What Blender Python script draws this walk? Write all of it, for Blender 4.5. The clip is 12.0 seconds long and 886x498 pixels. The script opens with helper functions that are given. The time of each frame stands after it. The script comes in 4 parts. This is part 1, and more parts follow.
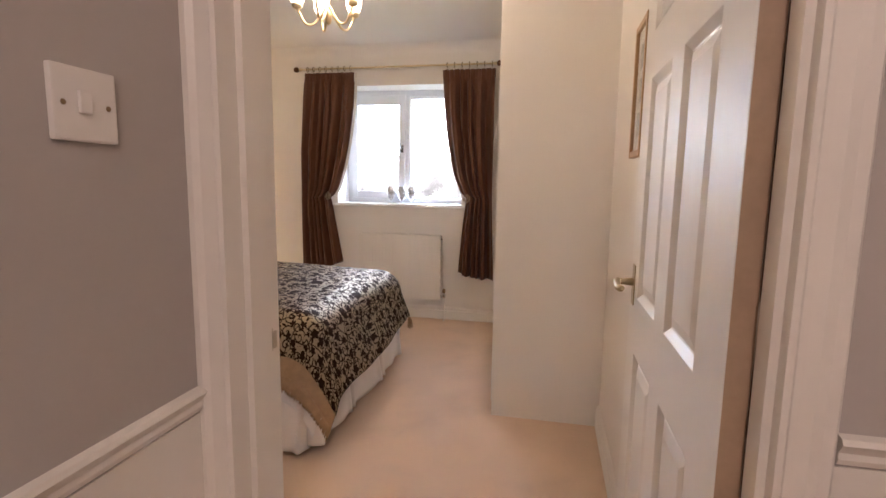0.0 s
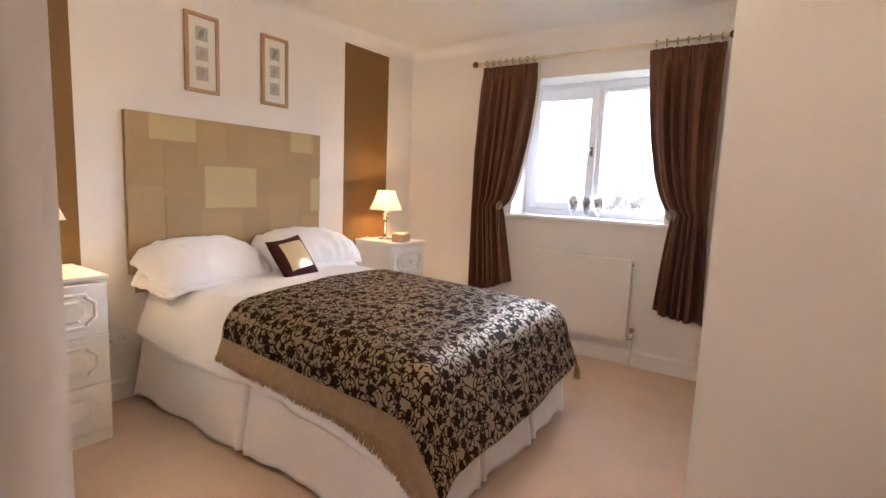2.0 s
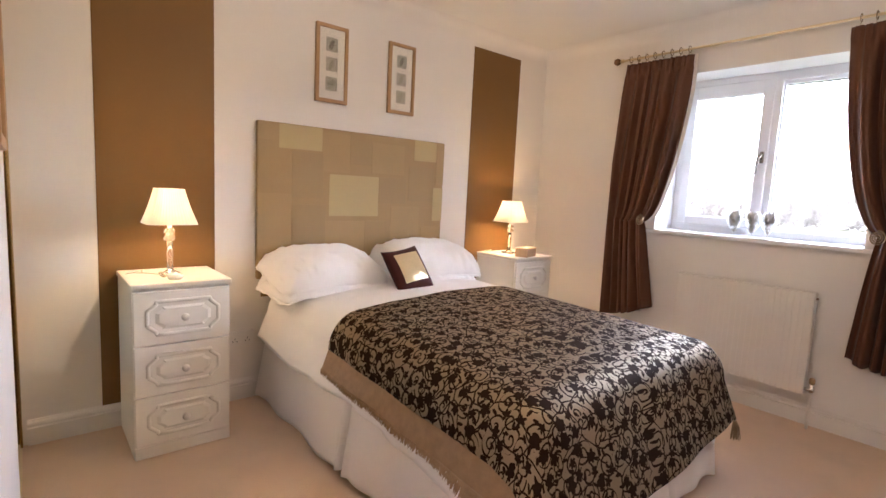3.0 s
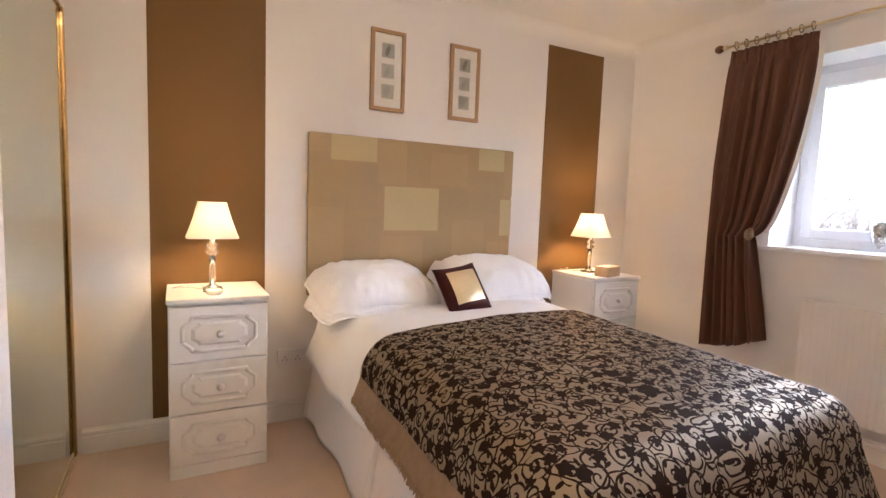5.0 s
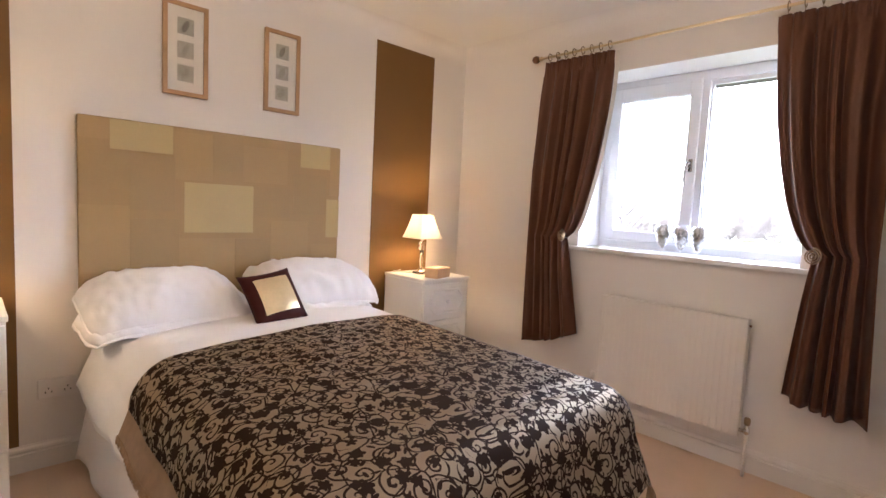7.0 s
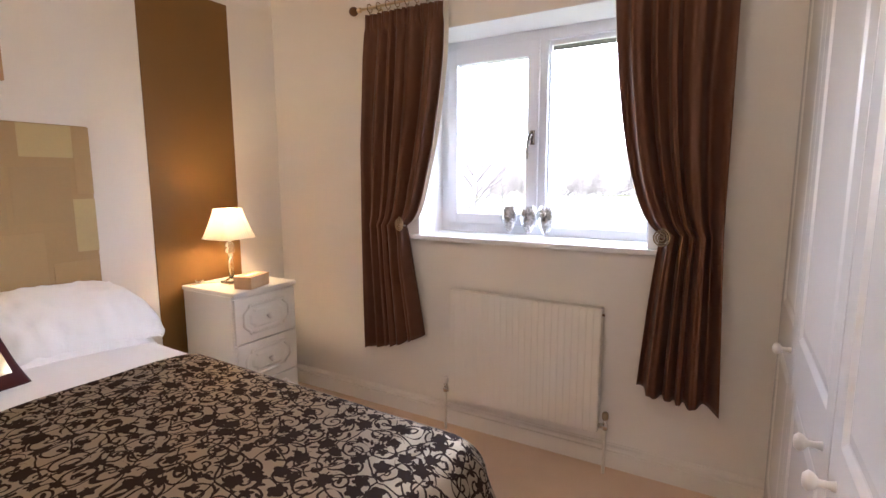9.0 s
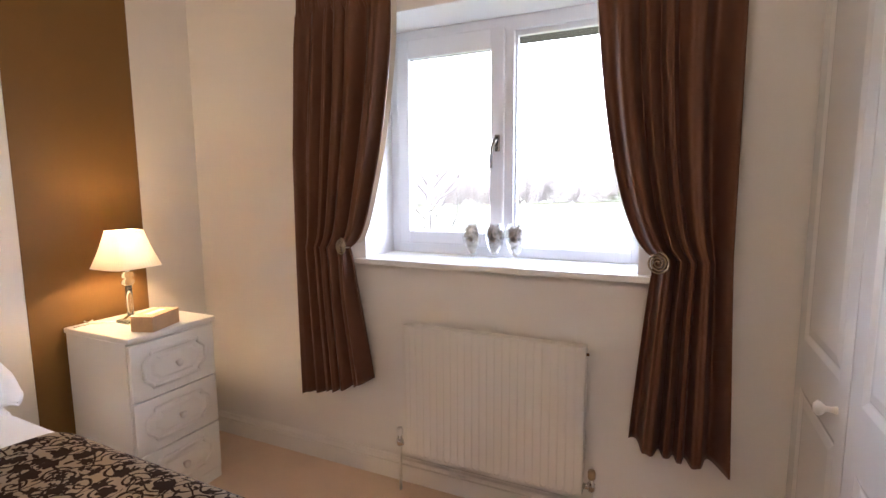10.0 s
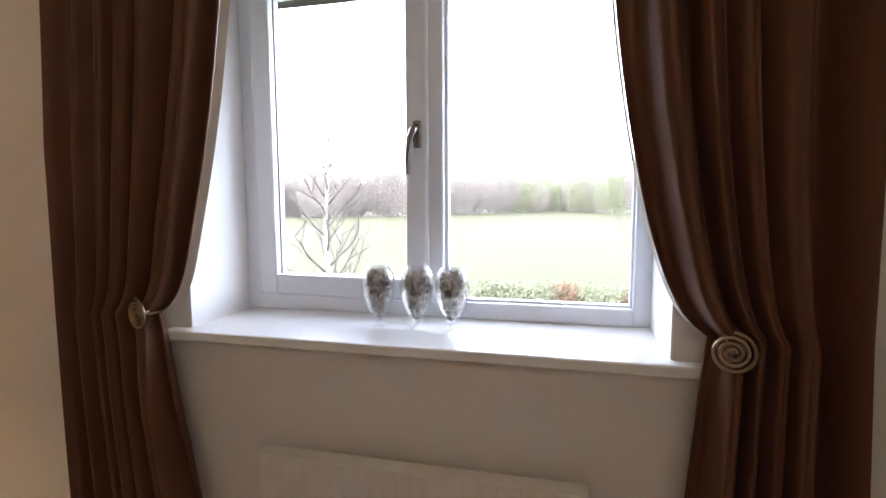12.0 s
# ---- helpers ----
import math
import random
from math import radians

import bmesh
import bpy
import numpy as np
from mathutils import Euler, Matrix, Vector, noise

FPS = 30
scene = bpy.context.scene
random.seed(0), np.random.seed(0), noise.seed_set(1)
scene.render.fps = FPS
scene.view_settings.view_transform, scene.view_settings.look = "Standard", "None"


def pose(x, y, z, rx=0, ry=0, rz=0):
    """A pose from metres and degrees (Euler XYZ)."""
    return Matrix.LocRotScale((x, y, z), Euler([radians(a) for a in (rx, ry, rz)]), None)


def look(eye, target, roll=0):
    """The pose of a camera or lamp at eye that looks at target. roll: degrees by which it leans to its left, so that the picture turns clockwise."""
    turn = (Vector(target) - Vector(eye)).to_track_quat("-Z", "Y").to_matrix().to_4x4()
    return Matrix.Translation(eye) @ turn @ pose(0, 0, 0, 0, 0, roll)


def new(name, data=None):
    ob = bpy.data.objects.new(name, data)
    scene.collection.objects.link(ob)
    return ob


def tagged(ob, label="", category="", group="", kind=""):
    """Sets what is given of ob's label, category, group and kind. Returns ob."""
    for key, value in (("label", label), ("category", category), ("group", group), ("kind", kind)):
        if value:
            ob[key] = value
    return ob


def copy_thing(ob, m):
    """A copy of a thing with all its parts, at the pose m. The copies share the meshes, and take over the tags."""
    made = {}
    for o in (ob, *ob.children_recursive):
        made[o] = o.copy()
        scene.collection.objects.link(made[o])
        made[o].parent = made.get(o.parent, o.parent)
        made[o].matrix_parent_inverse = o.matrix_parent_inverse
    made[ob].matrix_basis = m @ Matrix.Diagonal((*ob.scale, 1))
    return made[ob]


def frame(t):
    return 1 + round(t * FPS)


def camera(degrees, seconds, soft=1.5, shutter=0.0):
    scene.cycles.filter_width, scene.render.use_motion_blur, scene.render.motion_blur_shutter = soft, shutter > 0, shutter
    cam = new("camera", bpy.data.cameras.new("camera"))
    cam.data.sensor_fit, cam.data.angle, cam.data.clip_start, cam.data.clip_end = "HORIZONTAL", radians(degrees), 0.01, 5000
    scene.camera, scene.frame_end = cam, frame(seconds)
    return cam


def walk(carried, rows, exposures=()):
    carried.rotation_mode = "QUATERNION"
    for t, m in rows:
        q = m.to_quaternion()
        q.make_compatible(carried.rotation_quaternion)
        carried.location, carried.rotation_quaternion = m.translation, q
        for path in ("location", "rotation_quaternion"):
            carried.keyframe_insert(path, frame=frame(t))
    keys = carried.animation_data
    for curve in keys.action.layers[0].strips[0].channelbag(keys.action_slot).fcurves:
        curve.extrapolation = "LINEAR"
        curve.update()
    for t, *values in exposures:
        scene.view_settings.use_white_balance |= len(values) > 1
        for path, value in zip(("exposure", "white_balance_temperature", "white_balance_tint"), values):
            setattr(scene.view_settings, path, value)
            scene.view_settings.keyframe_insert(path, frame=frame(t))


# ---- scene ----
cam = camera(83.3, 12.0)
EXPOSURES = [
    (0.0, 4.06, 5830, 16.5),
    (2.0, 4.15, 5780, 18),
    (7.7, 4.10, 5720, 19),
    (9.5, 3.94, 5740, 18.5),
    (10.5, 3.73, 5800, 18),
    (11.0, 3.36, 5880, 17),
    (12.0, 2.98, 5960, 16),
]
PATH = [
    (0, (0.389, 0.162, 1.258), (-0.02, 2.102, 0.995), 0.9),
    (0.3, (0.39, 0.28, 1.266), (-0.066, 2.21, 1.007), 1.4),
    (0.5, (0.386, 0.367, 1.263), (-0.111, 2.288, 1.007), 1.1),
    (0.6, (0.384, 0.408, 1.261), (-0.134, 2.323, 1.006), 1.9),
    (0.9, (0.382, 0.52, 1.26), (-0.225, 2.407, 1.0), 2.1),
    (1, (0.379, 0.558, 1.26), (-0.266, 2.433, 0.997), 2.0),
    (1.2, (0.372, 0.629, 1.258), (-0.359, 2.472, 0.995), 2.2),
    (1.5, (0.365, 0.72, 1.266), (-0.515, 2.497, 1.0), 2.0),
    (2, (0.327, 0.872, 1.258), (-0.801, 2.510, 1.008), 2.3),
    (2.5, (0.278, 1.006, 1.255), (-1.067, 2.466, 1.016), 2.6),
    (3, (0.206, 1.12, 1.252), (-1.313, 2.4, 1.024), 2.8),
    (3.5, (0.162, 1.222, 1.249), (-1.503, 2.307, 1.021), 2.4),
    (5.3, (0.113, 1.522, 1.234), (-1.639, 2.471, 1.054), 2.1),
    (5.5, (0.129, 1.548, 1.236), (-1.599, 2.542, 1.073), 2.3),
    (6, (0.151, 1.617, 1.258), (-1.501, 2.731, 1.09), 2.9),
    (6.5, (0.159, 1.682, 1.261), (-1.402, 2.923, 1.102), 2.7),
    (7, (0.133, 1.755, 1.261), (-1.302, 3.138, 1.095), 2.8),
    (7.5, (0.099, 1.864, 1.286), (-1.208, 3.365, 1.08), 2.4),
    (7.7, (0.088, 1.911, 1.295), (-1.165, 3.456, 1.08), 2.3),
    (9.3, (-0.125, 2.384, 1.365), (-1.08, 4.118, 1.08), -0.2),
    (9.5, (-0.162, 2.455, 1.364), (-1.09, 4.204, 1.083), 0.0),
    (10, (-0.272, 2.661, 1.381), (-1.109, 4.461, 1.135), -0.4),
    (10.5, (-0.389, 2.846, 1.39), (-1.094, 4.706, 1.177), -1.0),
    (11, (-0.496, 3.043, 1.394), (-1.086, 4.942, 1.182), -0.5),
    (11.5, (-0.573, 3.249, 1.394), (-1.076, 5.173, 1.186), 0.1),
    (12, (-0.609, 3.49, 1.399), (-1.081, 5.423, 1.198), -0.2),
]
walk(cam, [(t, look(eye, target, roll)) for t, eye, target, roll in PATH], EXPOSURES)

# ---- world and light ----
world = bpy.data.worlds.new("world")
scene.world = world
world.use_nodes = True
wn = world.node_tree
sky = wn.nodes.new("ShaderNodeTexSky")
sky.sky_type = "NISHITA"
sky.sun_disc = False
sky.sun_elevation = radians(38)
sky.sun_rotation = radians(200)
sky.air_density = 1.0
sky.dust_density = 1.5
wn.nodes["Background"].inputs["Strength"].default_value = 0.15
pale = wn.nodes.new("ShaderNodeHueSaturation")
pale.inputs["Saturation"].default_value = 0.30
pale.inputs["Value"].default_value = 2.5
wn.links.new(sky.outputs[0], pale.inputs["Color"])
wn.links.new(pale.outputs[0], wn.nodes["Background"].inputs["Color"])

sun = new("sun", bpy.data.lights.new("sun", "SUN"))
sun.data.energy, sun.data.angle, sun.data.color = 0.7, radians(25), (1.0, 0.98, 0.95)
sun.matrix_world = look((0, 0, 0), (-0.27, 0.74, -0.62))


def bulb(name, at, watts, colour, radius=0.03):
    ob = new(name, bpy.data.lights.new(name, "POINT"))
    ob.data.energy, ob.data.color, ob.data.shadow_soft_size = watts, colour, radius
    ob.location = at
    return ob


WARM = (1.0, 0.69, 0.34)
LAMP_1, LAMP_2 = (-2.40, 1.635), (-2.45, 4.04)
bulb("lamp_light", (*LAMP_1, 1.12), 0.62, WARM)
bulb("lamp_light", (*LAMP_2, 1.13), 0.80, WARM)
CHX, CHY, CHZ = -0.645, 2.42, 1.955

# ---- materials ----


def material(name, colour, rough=0.6, metal=0.0, **more):
    """A principled material with colour variation and bump: vary, scale, bump, bump_scale, fine, fine_scale."""
    m = bpy.data.materials.new(name)
    m.use_nodes = True
    n, l = m.node_tree.nodes, m.node_tree.links
    b = n["Principled BSDF"]
    b.inputs["Roughness"].default_value = rough
    b.inputs["Metallic"].default_value = metal
    b.inputs["Base Color"].default_value = (*colour, 1)
    co = n.new("ShaderNodeTexCoord")
    vary = more.get("vary", 0.0)
    if vary:
        t = n.new("ShaderNodeTexNoise")
        t.inputs["Scale"].default_value, t.inputs["Detail"].default_value = more.get("scale", 3.0), 6
        t2 = n.new("ShaderNodeTexNoise")
        t2.inputs["Scale"].default_value = more.get("fine_scale", 90.0)
        add = n.new("ShaderNodeMath")
        add.operation = "ADD"
        l.new(co.outputs["Object"], t.inputs["Vector"])
        l.new(co.outputs["Object"], t2.inputs["Vector"])
        mul = n.new("ShaderNodeMath")
        mul.operation, mul.inputs[1].default_value = "MULTIPLY", more.get("fine", 0.4)
        l.new(t.outputs["Fac"], add.inputs[0])
        l.new(t2.outputs["Fac"], mul.inputs[0])
        l.new(mul.outputs[0], add.inputs[1])
        r = n.new("ShaderNodeMapRange")
        r.inputs["From Min"].default_value, r.inputs["From Max"].default_value = 0.35, 1.0
        r.inputs["To Min"].default_value, r.inputs["To Max"].default_value = 1 - vary, 1 + vary
        l.new(add.outputs[0], r.inputs["Value"])
        mix = n.new("ShaderNodeVectorMath")
        mix.operation = "SCALE"
        mix.inputs[0].default_value = colour
        l.new(r.outputs[0], mix.inputs["Scale"])
        l.new(mix.outputs[0], b.inputs["Base Color"])
    if more.get("bump", 0.0):
        t = n.new("ShaderNodeTexNoise")
        t.inputs["Scale"].default_value, t.inputs["Detail"].default_value = more.get("bump_scale", 120.0), 4
        l.new(co.outputs["Object"], t.inputs["Vector"])
        bp = n.new("ShaderNodeBump")
        bp.inputs["Strength"].default_value, bp.inputs["Distance"].default_value = more["bump"], more.get("depth", 0.002)
        l.new(t.outputs["Fac"], bp.inputs["Height"])
        l.new(bp.outputs[0], b.inputs["Normal"])
    return m


def shiny(m, coat=0.0, sheen=0.0, trans=0.0, ior=1.45, alpha=1.0):
    b = m.node_tree.nodes["Principled BSDF"]
    b.inputs["Coat Weight"].default_value = coat
    b.inputs["Sheen Weight"].default_value = sheen
    b.inputs["Transmission Weight"].default_value = trans
    b.inputs["IOR"].default_value = ior
    return m


M_WALL = material("cream_wall_paint", (0.765, 0.718, 0.665), 0.75, vary=0.025, scale=1.2, bump=0.15, bump_scale=180, depth=0.0006)
M_STRIPE = material("brown_wall_paint", (0.195, 0.103, 0.031), 0.5, vary=0.05, scale=2, bump=0.2, bump_scale=160, depth=0.0006)
M_STRIPE.node_tree.nodes["Principled BSDF"].inputs["Specular IOR Level"].default_value = 0.2
M_CEIL = material("ceiling_paint", (0.80, 0.76, 0.70), 0.85, vary=0.02, scale=1.5, bump=0.25, bump_scale=90, depth=0.001)
M_CARPET = material("beige_carpet", (0.63, 0.462, 0.338), 0.95, vary=0.16, scale=3.0, fine=0.9, fine_scale=260, bump=0.9, bump_scale=330, depth=0.004)
M_HALL = material("grey_hall_paint", (0.45, 0.41, 0.385), 0.7, vary=0.02, bump=0.15, bump_scale=160, depth=0.0006)
M_GLOSS = material("white_gloss_paint", (0.76, 0.715, 0.66), 0.43, vary=0.015, scale=4, bump=0.06, bump_scale=60, depth=0.0008)
M_UPVC = shiny(material("white_upvc", (0.74, 0.76, 0.80), 0.28, vary=0.01), coat=0.2)
M_FURN = material("white_furniture_foil", (0.80, 0.765, 0.70), 0.32, vary=0.015, scale=5)
M_WARD = material("white_wardrobe_lacquer", (0.79, 0.77, 0.735), 0.27, vary=0.012, scale=5)
M_RAD = material("white_radiator_enamel", (0.76, 0.71, 0.64), 0.35, vary=0.01)
M_BRASS = material("polished_brass", (0.80, 0.66, 0.42), 0.33, 1.0, vary=0.06, scale=20)
M_GILT = material("gilt_metal", (0.78, 0.55, 0.24), 0.22, 1.0, vary=0.05, scale=20)
M_DOORBRASS = material("aged_door_brass", (0.46, 0.38, 0.24), 0.3, 1.0, vary=0.12, scale=30)
M_BRONZE = material("bronze_metal", (0.16, 0.08, 0.04), 0.3, 0.7, vary=0.1)
M_ANTIQUE = material("antique_brass", (0.34, 0.26, 0.16), 0.35, 1.0, vary=0.1)
M_STEEL = material("brushed_nickel", (0.55, 0.50, 0.42), 0.3, 1.0, vary=0.05)
M_CHROME = material("chrome_metal", (0.72, 0.70, 0.66), 0.15, 1.0)
M_DKCHROME = material("dark_chrome", (0.30, 0.28, 0.26), 0.25, 1.0)
M_DARK = material("dark_gap", (0.03, 0.022, 0.016), 0.8)
M_LINEN = material("white_cotton", (0.87, 0.85, 0.835), 0.8, vary=0.02, scale=3, bump=0.6, bump_scale=10, depth=0.012)
M_VALANCE = material("white_valance_cotton", (0.87, 0.82, 0.785), 0.85, vary=0.03, scale=4, bump=0.3, bump_scale=10, depth=0.004)
M_OAK = material("oak_frame", (0.43, 0.25, 0.115), 0.4, vary=0.18, scale=14, bump=0.1)
M_MOUNT = material("cream_mount_board", (0.82, 0.77, 0.69), 0.8)
M_FRINGE = material("gold_brown_fringe", (0.30, 0.185, 0.095), 0.5, vary=0.2, scale=30, fine_scale=400)
M_BURG = material("burgundy_velvet", (0.050, 0.009, 0.007), 0.6, vary=0.2, scale=12)
M_BURG.node_tree.nodes["Principled BSDF"].inputs["Specular IOR Level"].default_value = 0.15
M_GOLD = material("gold_satin", (0.62, 0.48, 0.26), 0.28, 0.35, vary=0.12, scale=8, bump=0.3, bump_scale=60)
M_PLASTIC = material("white_plastic", (0.76, 0.72, 0.68), 0.32)
M_SCREW = material("brass_screw", (0.35, 0.25, 0.15), 0.35, 1.0)
M_TISSUE = material("beech_wood_box", (0.58, 0.38, 0.21), 0.5, vary=0.12, scale=18)
M_EDGE = material("tan_edge", (0.40, 0.28, 0.19), 0.6, vary=0.1, scale=20)
M_WIRE = material("clear_flex", (0.72, 0.68, 0.6), 0.3)
M_MIRROR = material("mirror_silver", (0.66, 0.70, 0.60), 0.015, 1.0)
M_SILVERPLATE = material("crystal_tray", (0.80, 0.76, 0.68), 0.18)


def glass_material(name, colour=(1, 1, 1), rough=0.0, ior=1.45):
    m = bpy.data.materials.new(name)
    m.use_nodes = True
    b = m.node_tree.nodes["Principled BSDF"]
    b.inputs["Base Color"].default_value = (*colour, 1)
    b.inputs["Transmission Weight"].default_value = 1
    b.inputs["Roughness"].default_value = rough
    b.inputs["IOR"].default_value = ior
    return m


M_CRYSTAL = glass_material("crystal_glass", (0.97, 0.96, 0.94), 0.06, 1.42)
M_CRYSTAL.node_tree.nodes["Principled BSDF"].inputs["Transmission Weight"].default_value = 0.94


def pane_material(name, gloss, base=0.02):
    """Thin clear glass: see-through, with a reflection that grows towards grazing view."""
    m = bpy.data.materials.new(name)
    m.use_nodes = True
    n, l = m.node_tree.nodes, m.node_tree.links
    n.remove(n["Principled BSDF"])
    tr, gl, mx = n.new("ShaderNodeBsdfTransparent"), n.new("ShaderNodeBsdfGlossy"), n.new("ShaderNodeMixShader")
    tr.inputs[0].default_value = (0.98, 0.985, 0.985, 1)
    gl.inputs["Roughness"].default_value = 0.01
    lw = n.new("ShaderNodeLayerWeight")
    lw.inputs["Blend"].default_value = 0.5
    pw, sc = n.new("ShaderNodeMath"), n.new("ShaderNodeMath")
    pw.operation, pw.inputs[1].default_value = "POWER", 4.0
    sc.operation, sc.inputs[1].default_value, sc.inputs[2].default_value = "MULTIPLY_ADD", gloss, base
    l.new(lw.outputs["Facing"], pw.inputs[0])
    l.new(pw.outputs[0], sc.inputs[0])
    l.new(sc.outputs[0], mx.inputs[0])
    l.new(tr.outputs[0], mx.inputs[1])
    l.new(gl.outputs[0], mx.inputs[2])
    l.new(mx.outputs[0], n["Material Output"].inputs[0])
    return m


M_PANE = pane_material("window_glass", 0.5)
M_VASE = pane_material("vase_glass", 0.9, 0.20)
M_PICGLASS = pane_material("picture_glass", 0.35, 0.06)


def shade_material():
    m = bpy.data.materials.new("pleated_silk_shade")
    m.use_nodes = True
    n, l = m.node_tree.nodes, m.node_tree.links
    n.remove(n["Principled BSDF"])
    d, t, mx = n.new("ShaderNodeBsdfDiffuse"), n.new("ShaderNodeBsdfTranslucent"), n.new("ShaderNodeMixShader")
    d.inputs[0].default_value = (0.85, 0.78, 0.66, 1)
    t.inputs[0].default_value = (0.80, 0.67, 0.52, 1)
    mx.inputs[0].default_value = 0.09
    l.new(d.outputs[0], mx.inputs[1])
    l.new(t.outputs[0], mx.inputs[2])
    l.new(mx.outputs[0], n["Material Output"].inputs[0])
    return m


M_SHADE = shade_material()


def curtain_material():
    m = material("brown_satin_curtain", (0.124, 0.053, 0.029), 0.50, vary=0.12, scale=3, fine_scale=200)
    n, l = m.node_tree.nodes, m.node_tree.links
    b = n["Principled BSDF"]
    b.inputs["Sheen Weight"].default_value = 0.03
    b.inputs["Specular IOR Level"].default_value = 0.18
    uv = n.new("ShaderNodeTexCoord")
    w = n.new("ShaderNodeTexWave")
    w.wave_type, w.bands_direction = "BANDS", "X"
    w.inputs["Scale"].default_value, w.inputs["Distortion"].default_value = 2.2, 0.0
    l.new(uv.outputs["UV"], w.inputs["Vector"])
    src = b.inputs["Base Color"].links[0].from_socket
    hs = n.new("ShaderNodeMix")
    hs.data_type = "RGBA"
    hs.blend_type = "MULTIPLY"
    rp = n.new("ShaderNodeValToRGB")
    rp.color_ramp.elements[0].color = (0.98, 0.97, 0.97, 1)
    rp.color_ramp.elements[1].color = (1.02, 1.01, 1.0, 1)
    l.new(w.outputs["Fac"], rp.inputs[0])
    hs.inputs[0].default_value = 1.0
    l.new(src, hs.inputs[6])
    l.new(rp.outputs[0], hs.inputs[7])
    l.new(hs.outputs[2], b.inputs["Base Color"])
    return m


M_CURTAIN = curtain_material()
M_LINING = material("cream_curtain_lining", (0.60, 0.54, 0.46), 0.8)


def throw_material():
    """Dark flock scrolls and leaves on gold satin."""
    m = bpy.data.materials.new("damask_throw")
    m.use_nodes = True
    n, l = m.node_tree.nodes, m.node_tree.links
    b = n["Principled BSDF"]
    uv = n.new("ShaderNodeTexCoord")

    def maths(op, a, c=None, d=None):
        k = n.new("ShaderNodeMath")
        k.operation = op
        for i, v in enumerate((a, c, d)):
            if v is None:
                continue
            if isinstance(v, (int, float)):
                k.inputs[i].default_value = v
            else:
                l.new(v, k.inputs[i])
        return k.outputs[0]

    def wobble(scale, amount):
        t = n.new("ShaderNodeTexNoise")
        t.inputs["Scale"].default_value = scale
        l.new(uv.outputs["UV"], t.inputs["Vector"])
        s = n.new("ShaderNodeVectorMath")
        s.operation = "SUBTRACT"
        s.inputs[1].default_value = (0.5, 0.5, 0.5)
        l.new(t.outputs["Color"], s.inputs[0])
        k = n.new("ShaderNodeVectorMath")
        k.operation = "SCALE"
        k.inputs["Scale"].default_value = amount
        l.new(s.outputs[0], k.inputs[0])
        a = n.new("ShaderNodeVectorMath")
        a.operation = "ADD"
        l.new(uv.outputs["UV"], a.inputs[0])
        l.new(k.outputs[0], a.inputs[1])
        return a.outputs[0]

    def cells(vec, scale, jitter):
        v = n.new("ShaderNodeTexVoronoi")
        v.voronoi_dimensions = "2D"
        v.inputs["Scale"].default_value, v.inputs["Randomness"].default_value = scale, jitter
        l.new(vec, v.inputs["Vector"])
        sc = n.new("ShaderNodeVectorMath")
        sc.operation = "SUBTRACT"
        l.new(vec, sc.inputs[0])
        l.new(v.outputs["Position"], sc.inputs[1])
        sp = n.new("ShaderNodeSeparateXYZ")
        l.new(sc.outputs[0], sp.inputs[0])
        cs = n.new("ShaderNodeSeparateColor")
        l.new(v.outputs["Color"], cs.inputs[0])
        return v, sp, cs

    vec = wobble(16.0, 0.016)
    v, sp, cs = cells(vec, 14.0, 0.7)
    ang = maths("ARCTAN2", sp.outputs[1], sp.outputs[0])
    sign = maths("SUBTRACT", maths("MULTIPLY", maths("GREATER_THAN", cs.outputs[0], 0.5), 2.0), 1.0)
    ang = maths("MULTIPLY", ang, sign)
    r = v.outputs["Distance"]
    turn = maths("ADD", maths("ADD", maths("MULTIPLY", r, 19.0), ang), maths("MULTIPLY", cs.outputs[1], 6.28))
    spiral = maths("GREATER_THAN", maths("SINE", turn), 0.66)
    spiral = maths("MULTIPLY", spiral, maths("LESS_THAN", r, 0.58))
    vec2 = wobble(75.0, 0.012)
    v2, sp2, cs2 = cells(vec2, 15.5, 0.75)
    ang2 = maths("ADD", maths("ARCTAN2", sp2.outputs[1], sp2.outputs[0]), maths("MULTIPLY", cs2.outputs[1], 6.28))
    petal = maths("ADD", 0.285, maths("MULTIPLY", maths("SINE", maths("MULTIPLY", ang2, 5.0)), 0.060))
    petal = maths("ADD", petal, maths("MULTIPLY", maths("SUBTRACT", cs2.outputs[2], 0.5), 0.18))
    leaf = maths("LESS_THAN", v2.outputs["Distance"], petal)
    v4, sp4, cs4 = cells(wobble(30.0, 0.010), 27.0, 0.9)
    turn4 = maths("MULTIPLY", cs4.outputs[0], 6.28)
    cos4, sin4 = maths("COSINE", turn4), maths("SINE", turn4)
    along = maths("ADD", maths("MULTIPLY", sp4.outputs[0], cos4), maths("MULTIPLY", sp4.outputs[1], sin4))
    across = maths("SUBTRACT", maths("MULTIPLY", sp4.outputs[1], cos4), maths("MULTIPLY", sp4.outputs[0], sin4))
    oval = maths("ADD", maths("MULTIPLY", along, along), maths("MULTIPLY", maths("MULTIPLY", across, across), 7.0))
    small = maths("MULTIPLY", maths("LESS_THAN", oval, 0.00019), maths("GREATER_THAN", cs4.outputs[1], 0.3))
    leaf = maths("MAXIMUM", leaf, small)
    v3, sp3, cs3 = cells(wobble(11.0, 0.04), 12.0, 1.0)
    v3.feature = "DISTANCE_TO_EDGE"
    stem = maths("LESS_THAN", v3.outputs["Distance"], 0.030)
    dark = maths("MINIMUM", maths("ADD", maths("ADD", spiral, leaf), stem), 1.0)
    mix = n.new("ShaderNodeMix")
    mix.data_type = "RGBA"
